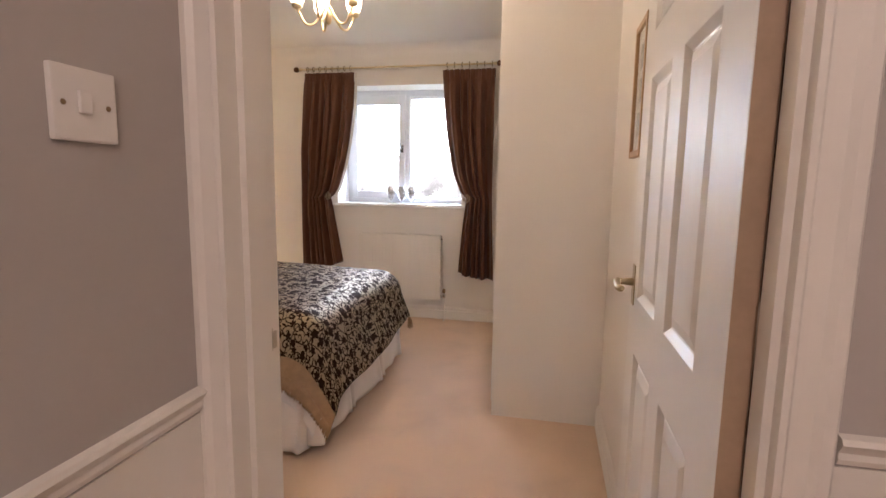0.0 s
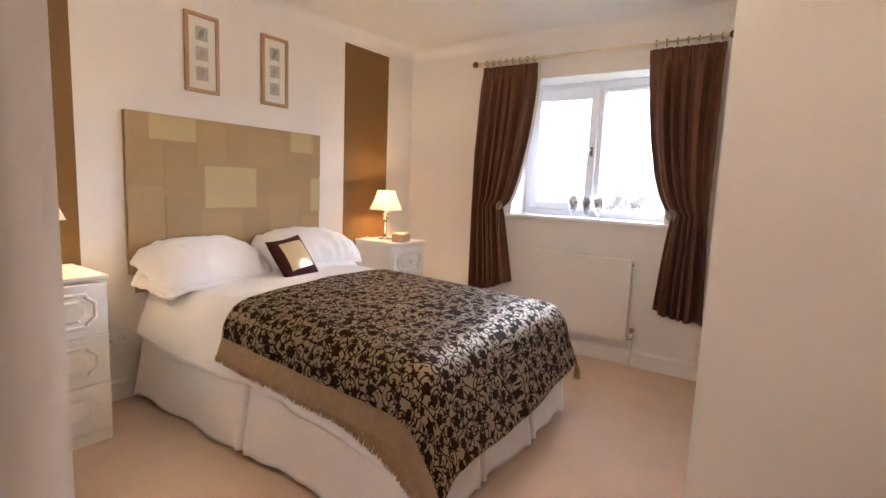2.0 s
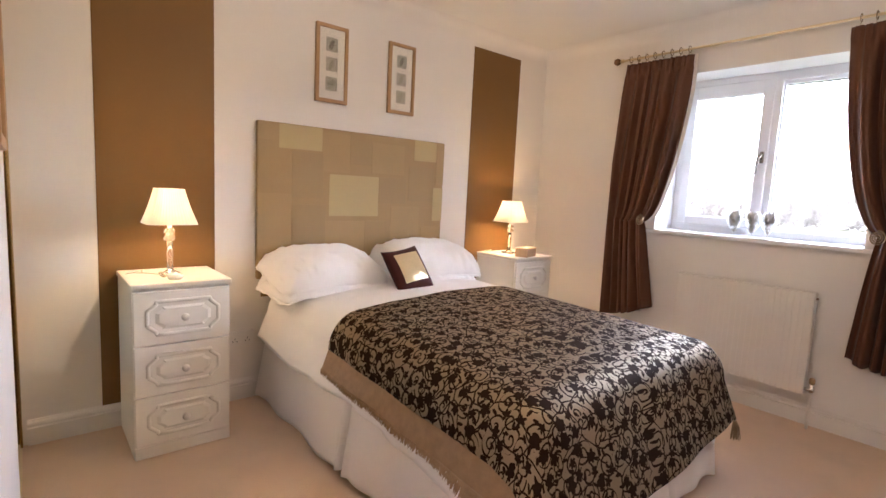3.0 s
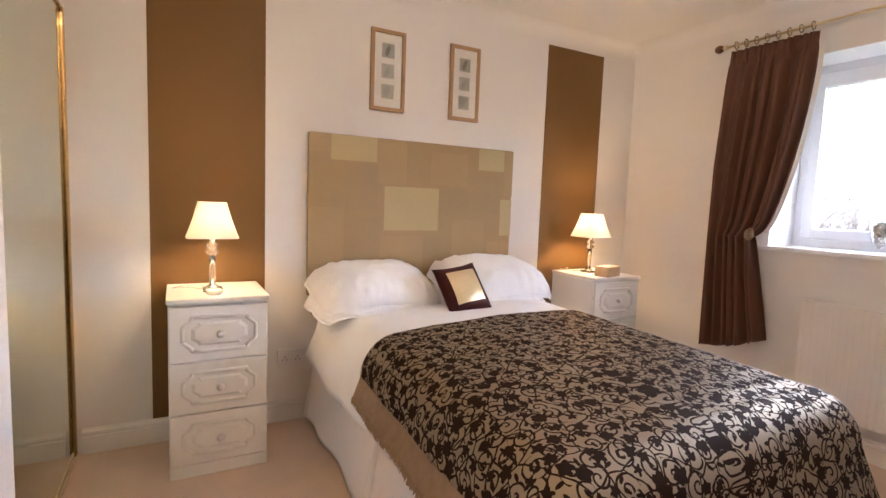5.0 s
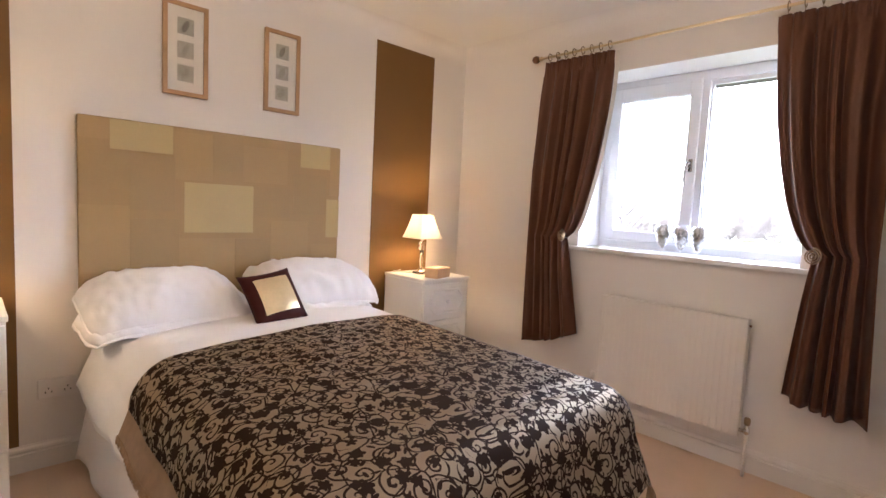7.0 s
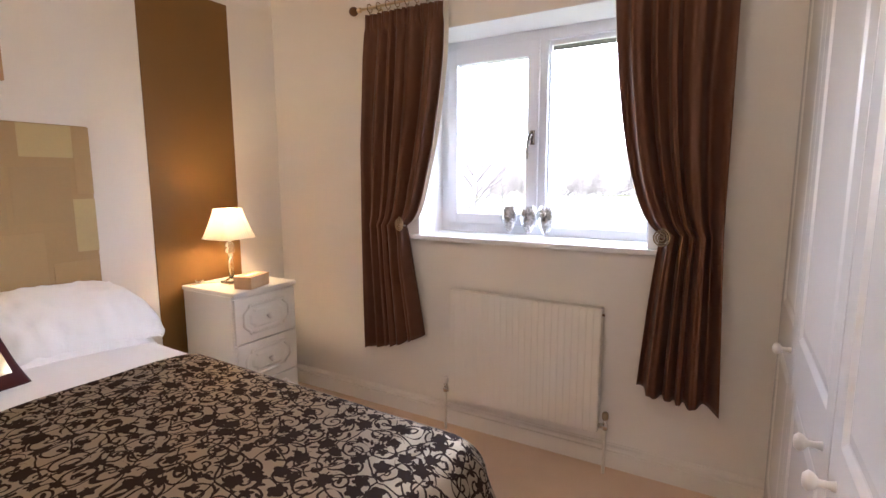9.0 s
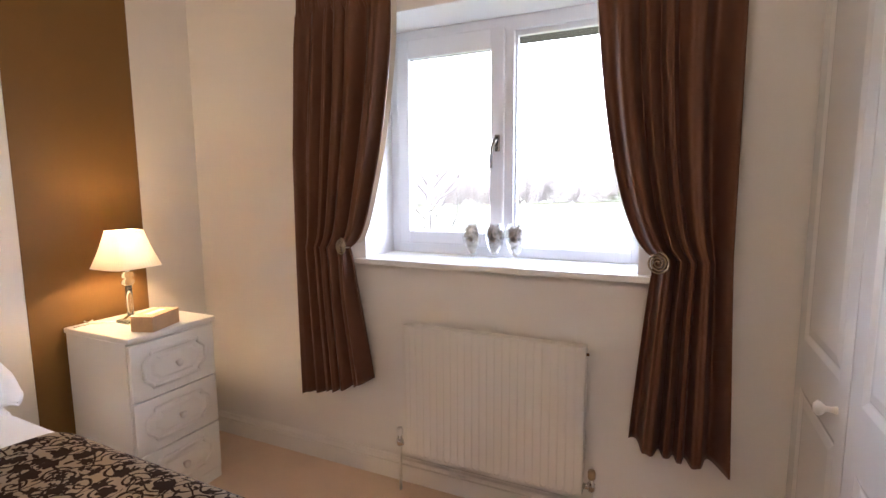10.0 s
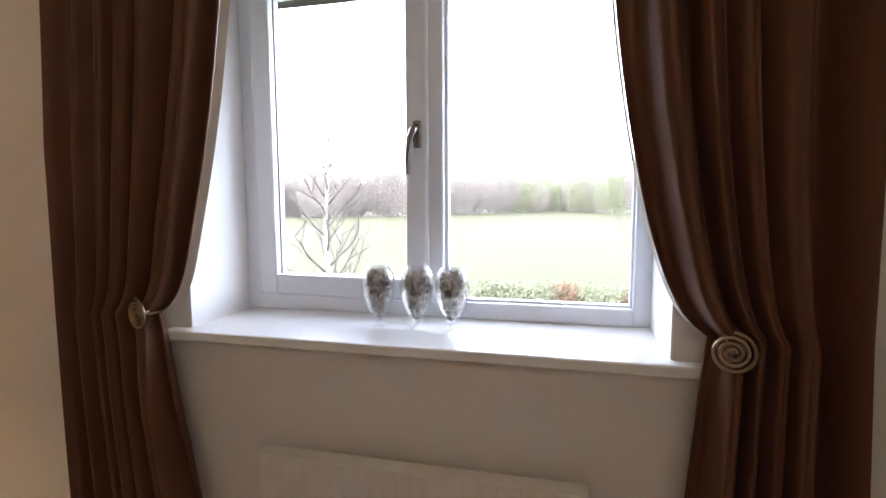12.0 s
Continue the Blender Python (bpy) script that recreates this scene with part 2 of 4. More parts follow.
    mix.inputs[6].default_value = (0.315, 0.238, 0.148, 1)
    mix.inputs[7].default_value = (0.024, 0.012, 0.007, 1)
    l.new(dark, mix.inputs[0])
    l.new(mix.outputs[2], b.inputs["Base Color"])
    l.new(maths("SUBTRACT", 0.5, maths("MULTIPLY", dark, 0.42)), b.inputs["Specular IOR Level"])
    l.new(maths("ADD", 0.47, maths("MULTIPLY", dark, 0.28)), b.inputs["Roughness"])
    l.new(maths("MULTIPLY", maths("SUBTRACT", 1.0, dark), 0.68), b.inputs["Metallic"])
    bp = n.new("ShaderNodeBump")
    bp.inputs["Strength"].default_value, bp.inputs["Distance"].default_value = 0.5, 0.0015
    l.new(dark, bp.inputs["Height"])
    l.new(bp.outputs[0], b.inputs["Normal"])
    return m


M_THROW = throw_material()

# ---- mesh helpers ----


def box(bm, x0, x1, y0, y1, z0, z1, bevel=0.0, seg=2):
    made = bmesh.ops.create_cube(bm, size=1.0, matrix=Matrix.Translation(((x0 + x1) / 2, (y0 + y1) / 2, (z0 + z1) / 2)) @ Matrix.Diagonal((x1 - x0, y1 - y0, z1 - z0, 1)))
    if bevel:
        edges = list({e for v in made["verts"] for e in v.link_edges})
        bmesh.ops.bevel(bm, geom=edges, offset=bevel, segments=seg, affect="EDGES", profile=0.6)
    return bm


def mesh_box(*a, **k):
    return box(bmesh.new(), *a, **k)


def lathe(profile, seg=24, at=(0, 0, 0), bm=None, axis=None):
    """A turned shape: profile of (radius, height)."""
    bm = bm or bmesh.new()
    turn = axis or Matrix.Identity(4)
    rings = []
    for r, h in profile:
        rings.append([bm.verts.new(turn @ Vector((r * math.cos(a), r * math.sin(a), h)) + Vector(at)) for a in (2 * math.pi * i / seg for i in range(seg))])
    for a, b in zip(rings, rings[1:]):
        for i in range(seg):
            j = (i + 1) % seg
            bm.faces.new((a[i], a[j], b[j], b[i]))
    bm.faces.new(rings[-1])
    bm.faces.new(rings[0][::-1])
    for f in bm.faces:
        f.smooth = True
    return bm


def tube(points, radius, seg=10, bm=None, closed=False):
    """A round tube along points; radius may be a list."""
    bm = bm or bmesh.new()
    pts = [Vector(p) for p in points]
    rad = radius if isinstance(radius, (list, tuple)) else [radius] * len(pts)
    rings = []
    up = Vector((0.13, 0.31, 0.94)).normalized()
    for i, p in enumerate(pts):
        d = (pts[min(i + 1, len(pts) - 1)] - pts[max(i - 1, 0)]).normalized()
        a = d.cross(up)
        a = a.normalized() if a.length > 0.05 else d.orthogonal().normalized()
        b = d.cross(a)
        up = b if b.dot(up) > 0 else -b
        rings.append([bm.verts.new(p + (a * math.cos(t) + b * math.sin(t)) * rad[i]) for t in (2 * math.pi * k / seg for k in range(seg))])
    for a, b in zip(rings, rings[1:]):
        for i in range(seg):
            j = (i + 1) % seg
            bm.faces.new((a[i], a[j], b[j], b[i])).smooth = True
    bm.faces.new(rings[0][::-1])
    bm.faces.new(rings[-1])
    return bm


def grid(fn, nu, nv, uvfn=None, bm=None):
    """A smooth sheet from fn(u, v), u and v in 0..1, with UV."""
    bm = bm or bmesh.new()
    lay = bm.loops.layers.uv.verify()
    vs = [[bm.verts.new(fn(i / nu, j / nv)) for j in range(nv + 1)] for i in range(nu + 1)]
    for i in range(nu):
        for j in range(nv):
            f = bm.faces.new((vs[i][j], vs[i + 1][j], vs[i + 1][j + 1], vs[i][j + 1]))
            f.smooth = True
            for lp, (a, b) in zip(f.loops, ((i, j), (i + 1, j), (i + 1, j + 1), (i, j + 1))):
                lp[lay].uv = uvfn(a / nu, b / nv) if uvfn else (a / nu, b / nv)
    return bm


def prism(poly, length, bm=None, m=None):
    """Extrudes the polygon (in the yz plane) along x by length, placed by m."""
    bm = bm or bmesh.new()
    m = m or Matrix.Identity(4)
    a = [bm.verts.new(m @ Vector((0, y, z))) for y, z in poly]
    b = [bm.verts.new(m @ Vector((length, y, z))) for y, z in poly]
    n = len(poly)
    for i in range(n):
        bm.faces.new((a[i], a[(i + 1) % n], b[(i + 1) % n], b[i]))
    bm.faces.new(a[::-1])
    bm.faces.new(b)
    bmesh.ops.recalc_face_normals(bm, faces=bm.faces)
    return bm


def finish(name, bm, mat):
    bmesh.ops.recalc_face_normals(bm, faces=bm.faces)
    me = bpy.data.meshes.new(name)
    bm.to_mesh(me)
    bm.free()
    me.materials.append(mat)
    return new(name, me)


def part(name, bm, mat, parent, label=""):
    ob = finish(name, bm, mat)
    ob.parent = parent
    return tagged(ob, label=label)


def structure(name, bm, mat, label=""):
    return tagged(finish(name, bm, mat), label=label, category="", kind="structure")


def thing(name, label, category, at=(0, 0, 0), group="", turn=0.0):
    ob = new(name)
    ob.empty_display_size = 0.1
    ob.matrix_world = pose(*at, 0, 0, turn)
    return tagged(ob, label=label, category=category, group=group)


def sheet(ob, thick, offset=0.0):
    s = ob.modifiers.new("thickness", "SOLIDIFY")
    s.thickness, s.offset = thick, offset
    return ob


# ---- plan ----
XW, YN, XE = -2.66, 4.60, 0.69
YS, YD, YH = 1.078, 1.0, 0.865
HL, HR = -0.165, 1.45
CEIL = 2.465
DL, DR, DH = -0.105, 0.692, 2.02
WX0, WX1, WZ0, WZ1 = -1.575, -0.382, 1.032, 2.125

structure("floor", mesh_box(XW - 0.2, HR + 0.2, -1.6, YN + 0.1, -0.12, 0.0), M_CARPET, "beige cut-pile carpet over the whole floor")
structure("ceiling", mesh_box(XW - 0.2, HR + 0.2, -1.6, YN + 0.38, CEIL, CEIL + 0.12), M_CEIL, "off-white painted ceiling")
structure("wall_west", mesh_box(XW - 0.15, XW, 0.3, YN + 0.30, 0, CEIL), M_WALL)
bm = bmesh.new()
box(bm, XW, WX0, YN, YN + 0.30, 0, CEIL)
box(bm, WX1, XE + 0.15, YN, YN + 0.30, 0, CEIL)
box(bm, WX0, WX1, YN, YN + 0.30, 0, WZ0)
box(bm, WX0, WX1, YN, YN + 0.30, WZ1, CEIL)
structure("wall_north", bm, M_WALL)
structure("wall_east", mesh_box(XE, XE + 0.12, YD, YN, 0, CEIL), M_WALL)
# south wall with the doorway, thicker beside the mirrored wardrobe
bm = bmesh.new()
box(bm, -1.62, -0.32, YH + 0.004, YS, 0, CEIL)
box(bm, -0.32, DL - 0.025, YH + 0.004, YD, 0, CEIL)
box(bm, DR + 0.025, XE + 0.12, YH + 0.004, YD, 0, CEIL)
box(bm, DL - 0.025, DR + 0.025, YH + 0.004, YD, DH + 0.03, CEIL)
structure("wall_south", bm, M_WALL)
for block in ((HL - 0.12, HL, -1.6, YH, 0, CEIL), (HL, DL - 0.025, YH, YH + 0.004, 0, CEIL), (DR + 0.025, HR, YH, YH + 0.004, 0, CEIL),
              (DL - 0.025, DR + 0.025, YH, YH + 0.004, DH + 0.03, CEIL), (HR, HR + 0.1, -1.6, YH + 0.004, 0, CEIL), (HL, HR, -1.7, -1.6, 0, CEIL)):
    structure("wall_hall", mesh_box(*block), M_HALL, "mid-grey painted hallway wall")
# built-in wardrobe end
structure("wall_wardrobe", mesh_box(0.126, XE, 2.755, 2.80, 0, CEIL), M_WALL, "cream boxed-in end of the fitted wardrobe")
# alcove behind the mirrored wardrobe
structure("wall_alcove", mesh_box(XW, -1.62, 0.3, 0.42, 0, CEIL), M_WALL)
structure("wall_alcove_side", mesh_box(-1.62, -1.50, 0.3, YH, 0, CEIL), M_WALL)
# painted stripes on the west wall
for y0, y1 in ((1.378, 1.905), (3.750, 4.267)):
    structure("painted_stripe", mesh_box(XW, XW + 0.003, y0, y1, 0.118, 2.347), M_STRIPE, "floor-to-ceiling chocolate-brown painted stripe on the cream wall")

SKIRT = [(0, 0), (0.018, 0), (0.018, 0.080), (0.011, 0.084), (0.011, 0.089), (0.016, 0.094), (0.014, 0.104), (0.006, 0.112), (0.004, 0.118), (0.0, 0.118)]


def skirting(name, x, y, length, yaw):
    structure(name, prism(SKIRT, length, m=pose(x, y, 0, 0, 0, yaw)), M_GLOSS)


skirting("baseboard_north", 0.126, YN, 0.126 - XW, 180)
skirting("baseboard_west", XW, YN - 0.016, YN - 0.016 - 1.09, -90)
skirting("baseboard_east", XE, 1.80, 2.755 - 1.80, 90)

# coving
COVE = [(0, 0)] + [(0.10 * (1 - math.cos(a)), -0.10 * (1 - math.sin(a))) for a in (math.pi / 2 * k / 10 for k in range(11))]
structure("trim", prism(COVE, XE - XW, m=pose(XE, YN, CEIL, 0, 0, 180)), M_WALL)
structure("trim", prism(COVE, YN - YS, m=pose(XW, YN, CEIL, 0, 0, -90)), M_WALL)

ARCH = [(0, 0), (0.018, 0.0), (0.020, 0.008), (0.013, 0.014), (0.013, 0.040), (0.019, 0.050), (0.019, 0.064), (0.012, 0.070), (0, 0.070)]


def architrave(x, y, z, length, m):
    structure("trim", prism(ARCH, length, m=Matrix.Translation((x, y, z)) @ m), M_GLOSS)


# doorway lining, stops and architraves
bm = bmesh.new()
box(bm, DL - 0.025, DL, YH, YD, 0, DH)
box(bm, DR, DR + 0.025, YH, YD, 0, DH)
box(bm, DL - 0.025, DR + 0.025, YH, YD, DH, DH + 0.03)
box(bm, DL, DL + 0.012, YH + 0.03, YD - 0.045, 0, DH - 0.002)
box(bm, DR - 0.012, DR, YH + 0.004, YH + 0.045, 0, DH - 0.002)
structure("door_frame", bm, M_GLOSS, "white gloss door lining")
UP = Matrix(((0, 0, -1, 0), (0, -1, 0, 0), (1, 0, 0, 0), (0, 0, 0, 1)))
UPR = Matrix(((0, 0, 1, 0), (0, -1, 0, 0), (1, 0, 0, 0), (0, 0, 0, 1)))
architrave(DL, YH, 0, DH + 0.03, UP)
architrave(DR, YH, 0, DH + 0.03, UPR)
# dark strip put in as the shade of the gap between leaf and lining
structure("hinge_gap_shade", mesh_box(DR - 0.0065, DR - 0.0005, YH + 0.055, YD + 0.0005, 0, DH - 0.003), M_BRONZE, "dark strip painting the shade of the hinge gap")
strike = thing("strike_plate", "small nickel strike plate let into the white door lining", "strike plate", (DL, 0.966, 0.964))
part("plate", mesh_box(0, 0.002, -0.008, 0.009, -0.022, 0.022, 0.0008), M_STEEL, strike)
part("tongue", mesh_box(0.002, 0.006, 0.004, 0.016, -0.016, 0.016, 0.001), M_STEEL, strike)

# dado rail and painted lower wall in the hallway
DADO = [(0, -0.020), (0.006, -0.020), (0.009, -0.012), (0.007, -0.004), (0.012, 0.004), (0.016, 0.010), (0.012, 0.017), (0, 0.020)]
structure("dado_rail", prism(DADO, YH + 1.6 - 0.002, m=pose(HL, YH - 0.002, 0.90, 0, 0, -90)), M_GLOSS)
structure("dado_rail", prism(DADO, HR - DR - 0.075, m=pose(HR, YH, 0.925, 0, 0, 180)), M_GLOSS)
structure("wainscot", mesh_box(HL, HL + 0.003, -1.6, YH - 0.001, 0, 0.875), M_GLOSS, "lower hallway wall painted off-white below the dado rail")
structure("wainscot", mesh_box(DR + 0.071, HR, YH - 0.003, YH, 0, 0.90), M_GLOSS, "lower hallway wall painted off-white below the dado rail")

sw = thing("light_switch", "white plastic single rocker light switch with brass screws on grey wall", "light switch", (HL, 0.672, 1.343))
part("plate", mesh_box(0, 0.009, -0.043, 0.043, -0.043, 0.043, 0.003), M_PLASTIC, sw)
part("rocker", box(bmesh.new(), 0.009, 0.014, -0.012, 0.004, -0.010, 0.016, 0.0015), M_PLASTIC, sw)
for dy in (-0.030, 0.030):
    part("screw", lathe([(0.0035, 0), (0.003, 0.0012)], 12, (0, 0, 0), axis=pose(0.009, dy, 0, 0, 90, 0)), M_SCREW, sw)


def panelled(name, w, h, thick, panels, mat, parent, depth=0.008, arch=0.0):
    """A door slab in the local xz plane, its face at y = 0 and back at y = thick, with recessed moulded fields on the face."""
    bm = bmesh.new()
    xs = sorted({0, w, *[p[0] for p in panels], *[p[1] for p in panels]})
    zs = sorted({0, h, *[p[2] for p in panels], *[p[3] for p in panels]})
    inside = lambda x, z: any(p[0] < x < p[1] and p[2] < z < p[3] for p in panels)
    verts = {}

    def v(x, z, y=0.0):
        k = (round(x, 5), round(y, 5), round(z, 5))
        if k not in verts:
            verts[k] = bm.verts.new((x, y, z))
        return verts[k]
    for a, b in zip(xs, xs[1:]):
        for c, d in zip(zs, zs[1:]):
            if not inside((a + b) / 2, (c + d) / 2):
                bm.faces.new((v(a, c), v(b, c), v(b, d), v(a, d)))
    for a, b, c, d in panels:
        steps = [(0, 0), (0.003, depth * 0.15), (0.017, depth * 0.92), (0.022, depth), (0.026, depth * 0.8), (0.050, depth * 0.25)]
        loops = []
        for s, y in steps:
            loops.append([v(a + s, c + s, y), v(b - s, c + s, y), v(b - s, d - s, y), v(a + s, d - s, y)])
        for p, q in zip(loops, loops[1:]):
            for i in range(4):
                bm.faces.new((p[i], p[(i + 1) % 4], q[(i + 1) % 4], q[i]))
        bm.faces.new(loops[-1])
    rim = []
    for i in range(len(xs)):
        rim.append((xs[i], 0))
    for i in range(1, len(zs)):
        rim.append((w, zs[i]))
    for i in range(len(xs) - 2, -1, -1):
        rim.append((xs[i], h))
    for i in range(len(zs) - 2, 0, -1):
        rim.append((0, zs[i]))
    back = [bm.verts.new((x, thick, z)) for x, z in rim]
    for i in range(len(rim)):
        j = (i + 1) % len(rim)
        bm.faces.new((v(*rim[i]), back[i], back[j], v(*rim[j])))
    bm.faces.new(back)
    return part(name, bm, mat, parent)


# the open door, standing along the east wall: local x runs from the hinge to the free edge
door = thing("door_1", "open white six-panel door with brass lever handle against cream wall", "door", (0.645, 0.932, 0.008), turn=90)
door.matrix_world = Matrix.Translation((0.648, 0.925, 0.008)) @ Matrix(((0, 1, 0, 0), (1, 0, 0, 0), (0, 0, 1, 0), (0, 0, 0, 1)))
door["kind"] = "structure"
del door["category"]
W_, H_ = 0.845, 2.0
P_ = []
for a, b in ((0.150, 0.385), (0.49, 0.725)):
    P_ += [(a, b, 0.18, 0.765), (a, b, 0.928, 1.54), (a, b, 1.665, 1.88)]
leaf = panelled("leaf", W_, H_, 0.036, P_, M_GLOSS, door, 0.013)
plate = part("lock_plate", mesh_box(0.772, 0.812, -0.003, 0.0, 0.897, 1.018, 0.0015), M_DOORBRASS, leaf, "aged brass backplate")
lever = tube([(0.792, -0.002, 0.965), (0.792, -0.028, 0.965), (0.792, -0.046, 0.965)], [0.013, 0.0095, 0.0095], 14)
tube([(0.797, -0.046, 0.965), (0.780, -0.050, 0.968), (0.755, -0.054, 0.966), (0.725, -0.054, 0.960), (0.700, -0.050, 0.961), (0.690, -0.046, 0.964)], [0.010, 0.0115, 0.0095, 0.010, 0.010, 0.006], 14, lever)
part("door_handle", lever, M_DOORBRASS, leaf, "polished brass lever")
# thin tan strip over the leaf's hinge edge
part("edge_strip", mesh_box(-0.0012, 0.0, 0.001, 0.035, 0.001, H_ - 0.001), M_EDGE, door, "tan strip down the hinge edge")
for z in (0.22, 1.0, 1.8):
    part("hinge", lathe([(0.006, 0), (0.006, 0.09)], 12, (0.004, 0.039, z)), M_STEEL, door)

# ---- window ----
WY = 4.855
win = thing("window_1", "white plastic casement window with one opening sash and overcast light", "window", (WX0, WY, WZ0 + 0.027))
win["kind"] = "structure"
del win["category"]
fw, fh = WX1 - WX0, WZ1 - WZ0 - 0.027


def frame_bm(x0, x1, z0, z1, w, y0, y1, bevel=0.006, bm=None, bottom=None, top=None):
    bm = bm or bmesh.new()
    bw, tw = bottom or w, top or w
    box(bm, x0, x0 + w, y0, y1, z0 + 0.001, z1 - 0.001, bevel)
    box(bm, x1 - w, x1, y0, y1, z0 + 0.001, z1 - 0.001, bevel)
    box(bm, x0 + w - 0.004, x1 - w + 0.004, y0 + 0.0008, y1 - 0.001, z0, z0 + bw, bevel)
    box(bm, x0 + w - 0.004, x1 - w + 0.004, y0 + 0.0008, y1 - 0.001, z1 - tw, z1, bevel)
    return bm


MX = 0.610
part("window_frame", box(frame_bm(0, fw, 0, fh, 0.048, 0.0, 0.07, top=0.062), MX - 0.024, MX + 0.024, 0.002, 0.068, 0.044, fh - 0.044, 0.006), M_UPVC, win)
sash = part("sash", frame_bm(0.046, MX - 0.018, 0.046, fh - 0.044, 0.064, -0.012, 0.048, 0.008, top=0.090), M_UPVC, win)
part("glazing_bead", frame_bm(MX + 0.024, fw - 0.044, 0.044, fh - 0.044, 0.010, 0.022, 0.05, 0.003, top=0.040), M_UPVC, win)
part("pane", mesh_box(0.094, MX - 0.066, 0.020, 0.026, 0.094, fh - 0.092), M_PANE, sash, "clear glass").visible_shadow = False
part("pane", mesh_box(MX + 0.030, fw - 0.050, 0.034, 0.040, 0.050, fh - 0.050), M_PANE, win, "clear glass").visible_shadow = False
part("gasket", frame_bm(0.107, MX - 0.079, 0.107, fh - 0.131, 0.004, 0.012, 0.02, 0.001), M_DARK, sash)
hz = 0.50
hd = mesh_box(MX - 0.058, MX - 0.034, -0.024, -0.011, hz - 0.02, hz + 0.055, 0.005)
tube([(MX - 0.046, -0.024, hz + 0.035), (MX - 0.048, -0.045, hz + 0.028), (MX - 0.058, -0.052, hz + 0.0), (MX - 0.064, -0.050, hz - 0.04), (MX - 0.064, -0.050, hz - 0.095)], [0.010, 0.010, 0.009, 0.007, 0.006], 12, hd)
part("handle", hd, M_DKCHROME, sash, "dark chrome espagnolette handle")

M_SILL = material("white_sill_gloss", (0.86, 0.85, 0.83), 0.25, vary=0.01)
sill = structure("window_sill", box(mesh_box(WX0 - 0.055, WX1 + 0.075, YN - 0.04, YN, WZ0, WZ0 + 0.026, 0.005), WX0, WX1, YN - 0.034, WY + 0.01, WZ0 + 0.0003, WZ0 + 0.0264), M_SILL, "white gloss painted window board")
bm = bmesh.new()
box(bm, WX0, WX0 + 0.004, YN - 0.0005, WY, WZ0 + 0.026, WZ1)
box(bm, WX1 - 0.004, WX1, YN - 0.0005, WY, WZ0 + 0.026, WZ1)
box(bm, WX0 + 0.004, WX1 - 0.004, YN - 0.0005, WY, WZ1 - 0.004, WZ1)
structure("window_reveal", bm, material("white_reveal_paint", (0.84, 0.83, 0.82), 0.6))

# ---- curtains ----


def curtain(edge, x_out_top, x_in_top, x_out, x_in_tie, x_out_bot, x_in_bot, z_top, z_tie, z_bot_out, z_bot_in, folds, seed, label):
    """A lined pinch-pleat curtain drawn aside by a tie at z_tie; x_out is the outer edge, x_in the edge towards the glass."""
    rnd = random.Random(seed)
    ph = [rnd.uniform(-0.5, 0.5) for _ in range(folds * 2 + 2)]
    amp = [rnd.uniform(0.6, 1.25) for _ in range(folds * 2 + 2)]
    ob = thing("curtain", label, "curtain", ((x_out_top + x_in_top) / 2, 4.5, z_bot_out))
    ox, oy, oz = ob.location

    def pt(u, v):
        zb = z_bot_out + (z_bot_in - z_bot_out) * u
        if v < 0.62:
            k = v / 0.62
            z = z_top + (z_tie - z_top) * k
            e = 1 - math.sqrt(max(0.0, 1 - k ** 2.3))
            xi = x_in_top + (x_in_tie - x_in_top) * (0.10 * k + 0.90 * (e ** 0.85))
            xo = x_out_top + (x_out - x_out_top) * min(1, k * 1.6)
        else:
            k = (v - 0.62) / 0.38
            z = z_tie + (zb - z_tie) * k
            xi = x_in_tie + (x_in_bot - x_in_tie) * (k ** 0.8)
            xo = x_out + (x_out_bot - x_out) * k
            z -= 0.022 * k * math.sin(math.pi * u)
            z += 0.004 * math.sin(u * folds * 2 * math.pi) * k
        i = min(int(u * folds * 2), folds * 2 - 1)
        wander = 1.6 * noise.noise(Vector((u * 2.2, v * 1.1, seed))) * min(1, v * 4)
        uu = u + 0.06 * math.sin(u * 8.2 + seed) - 0.06 * math.sin(seed)
        phase = uu * folds * 2 * math.pi + wander
        w = 1 - 2 * (0.5 - 0.5 * math.cos(phase)) ** 1.9
        w += 0.13 * math.sin(uu * folds * 5.3 * math.pi + 2.0 * wander + seed)
        pinch = math.exp(-((v - 0.62) / 0.09) ** 2) * (u ** 1.5)
        head = min(1, v / 0.12)
        deep = 0.65 + 1.35 * abs(noise.noise(Vector((u * 3.1, 0.35 * v, seed + 5.0))) + 0.25)
        a = (0.010 + 0.018 * head) * deep * (1 - 0.45 * pinch) * (0.85 + 0.4 * v)
        x = xo + (xi - xo) * (u + 0.010 * math.sin(u * folds * 2 * math.pi + 1.3))
        y = 4.512 - a * w - 0.012 * math.sin(u * 5 + v * 3) * v + 0.03 * pinch
        if v < 0.05:
            k = min(1.0, max(0.0, (v - 0.035) / 0.015))
            tape = 4.512 - 0.017 * amp[i] * abs(math.sin(u * folds * 2 * math.pi)) ** 0.6 - 0.004 * math.sin(u * folds * 8 * math.pi)
            y = tape + (y - tape) * k
            z += 0.002 * math.sin(u * folds * 4 * math.pi) * (1 - k)
        return Vector((x - ox, y - oy, z - oz))
    width = abs(x_in_top - x_out_top) * 2
    face = part("drape", grid(pt, folds * 32, 80, lambda u, v: (u * width, v * 1.8)), M_CURTAIN, ob)
    sheet(face, 0.003, 0)

    def back(u, v):
        p = pt(u, v)
        return Vector((p.x, p.y + 0.011, p.z + (0.006 if v > 0.99 else 0)))

    def hem(u, v):
        p, q = pt(0.988 + 0.012 * u, v), pt(1.0, v)
        s = 1 if x_in_top > x_out_top else -1
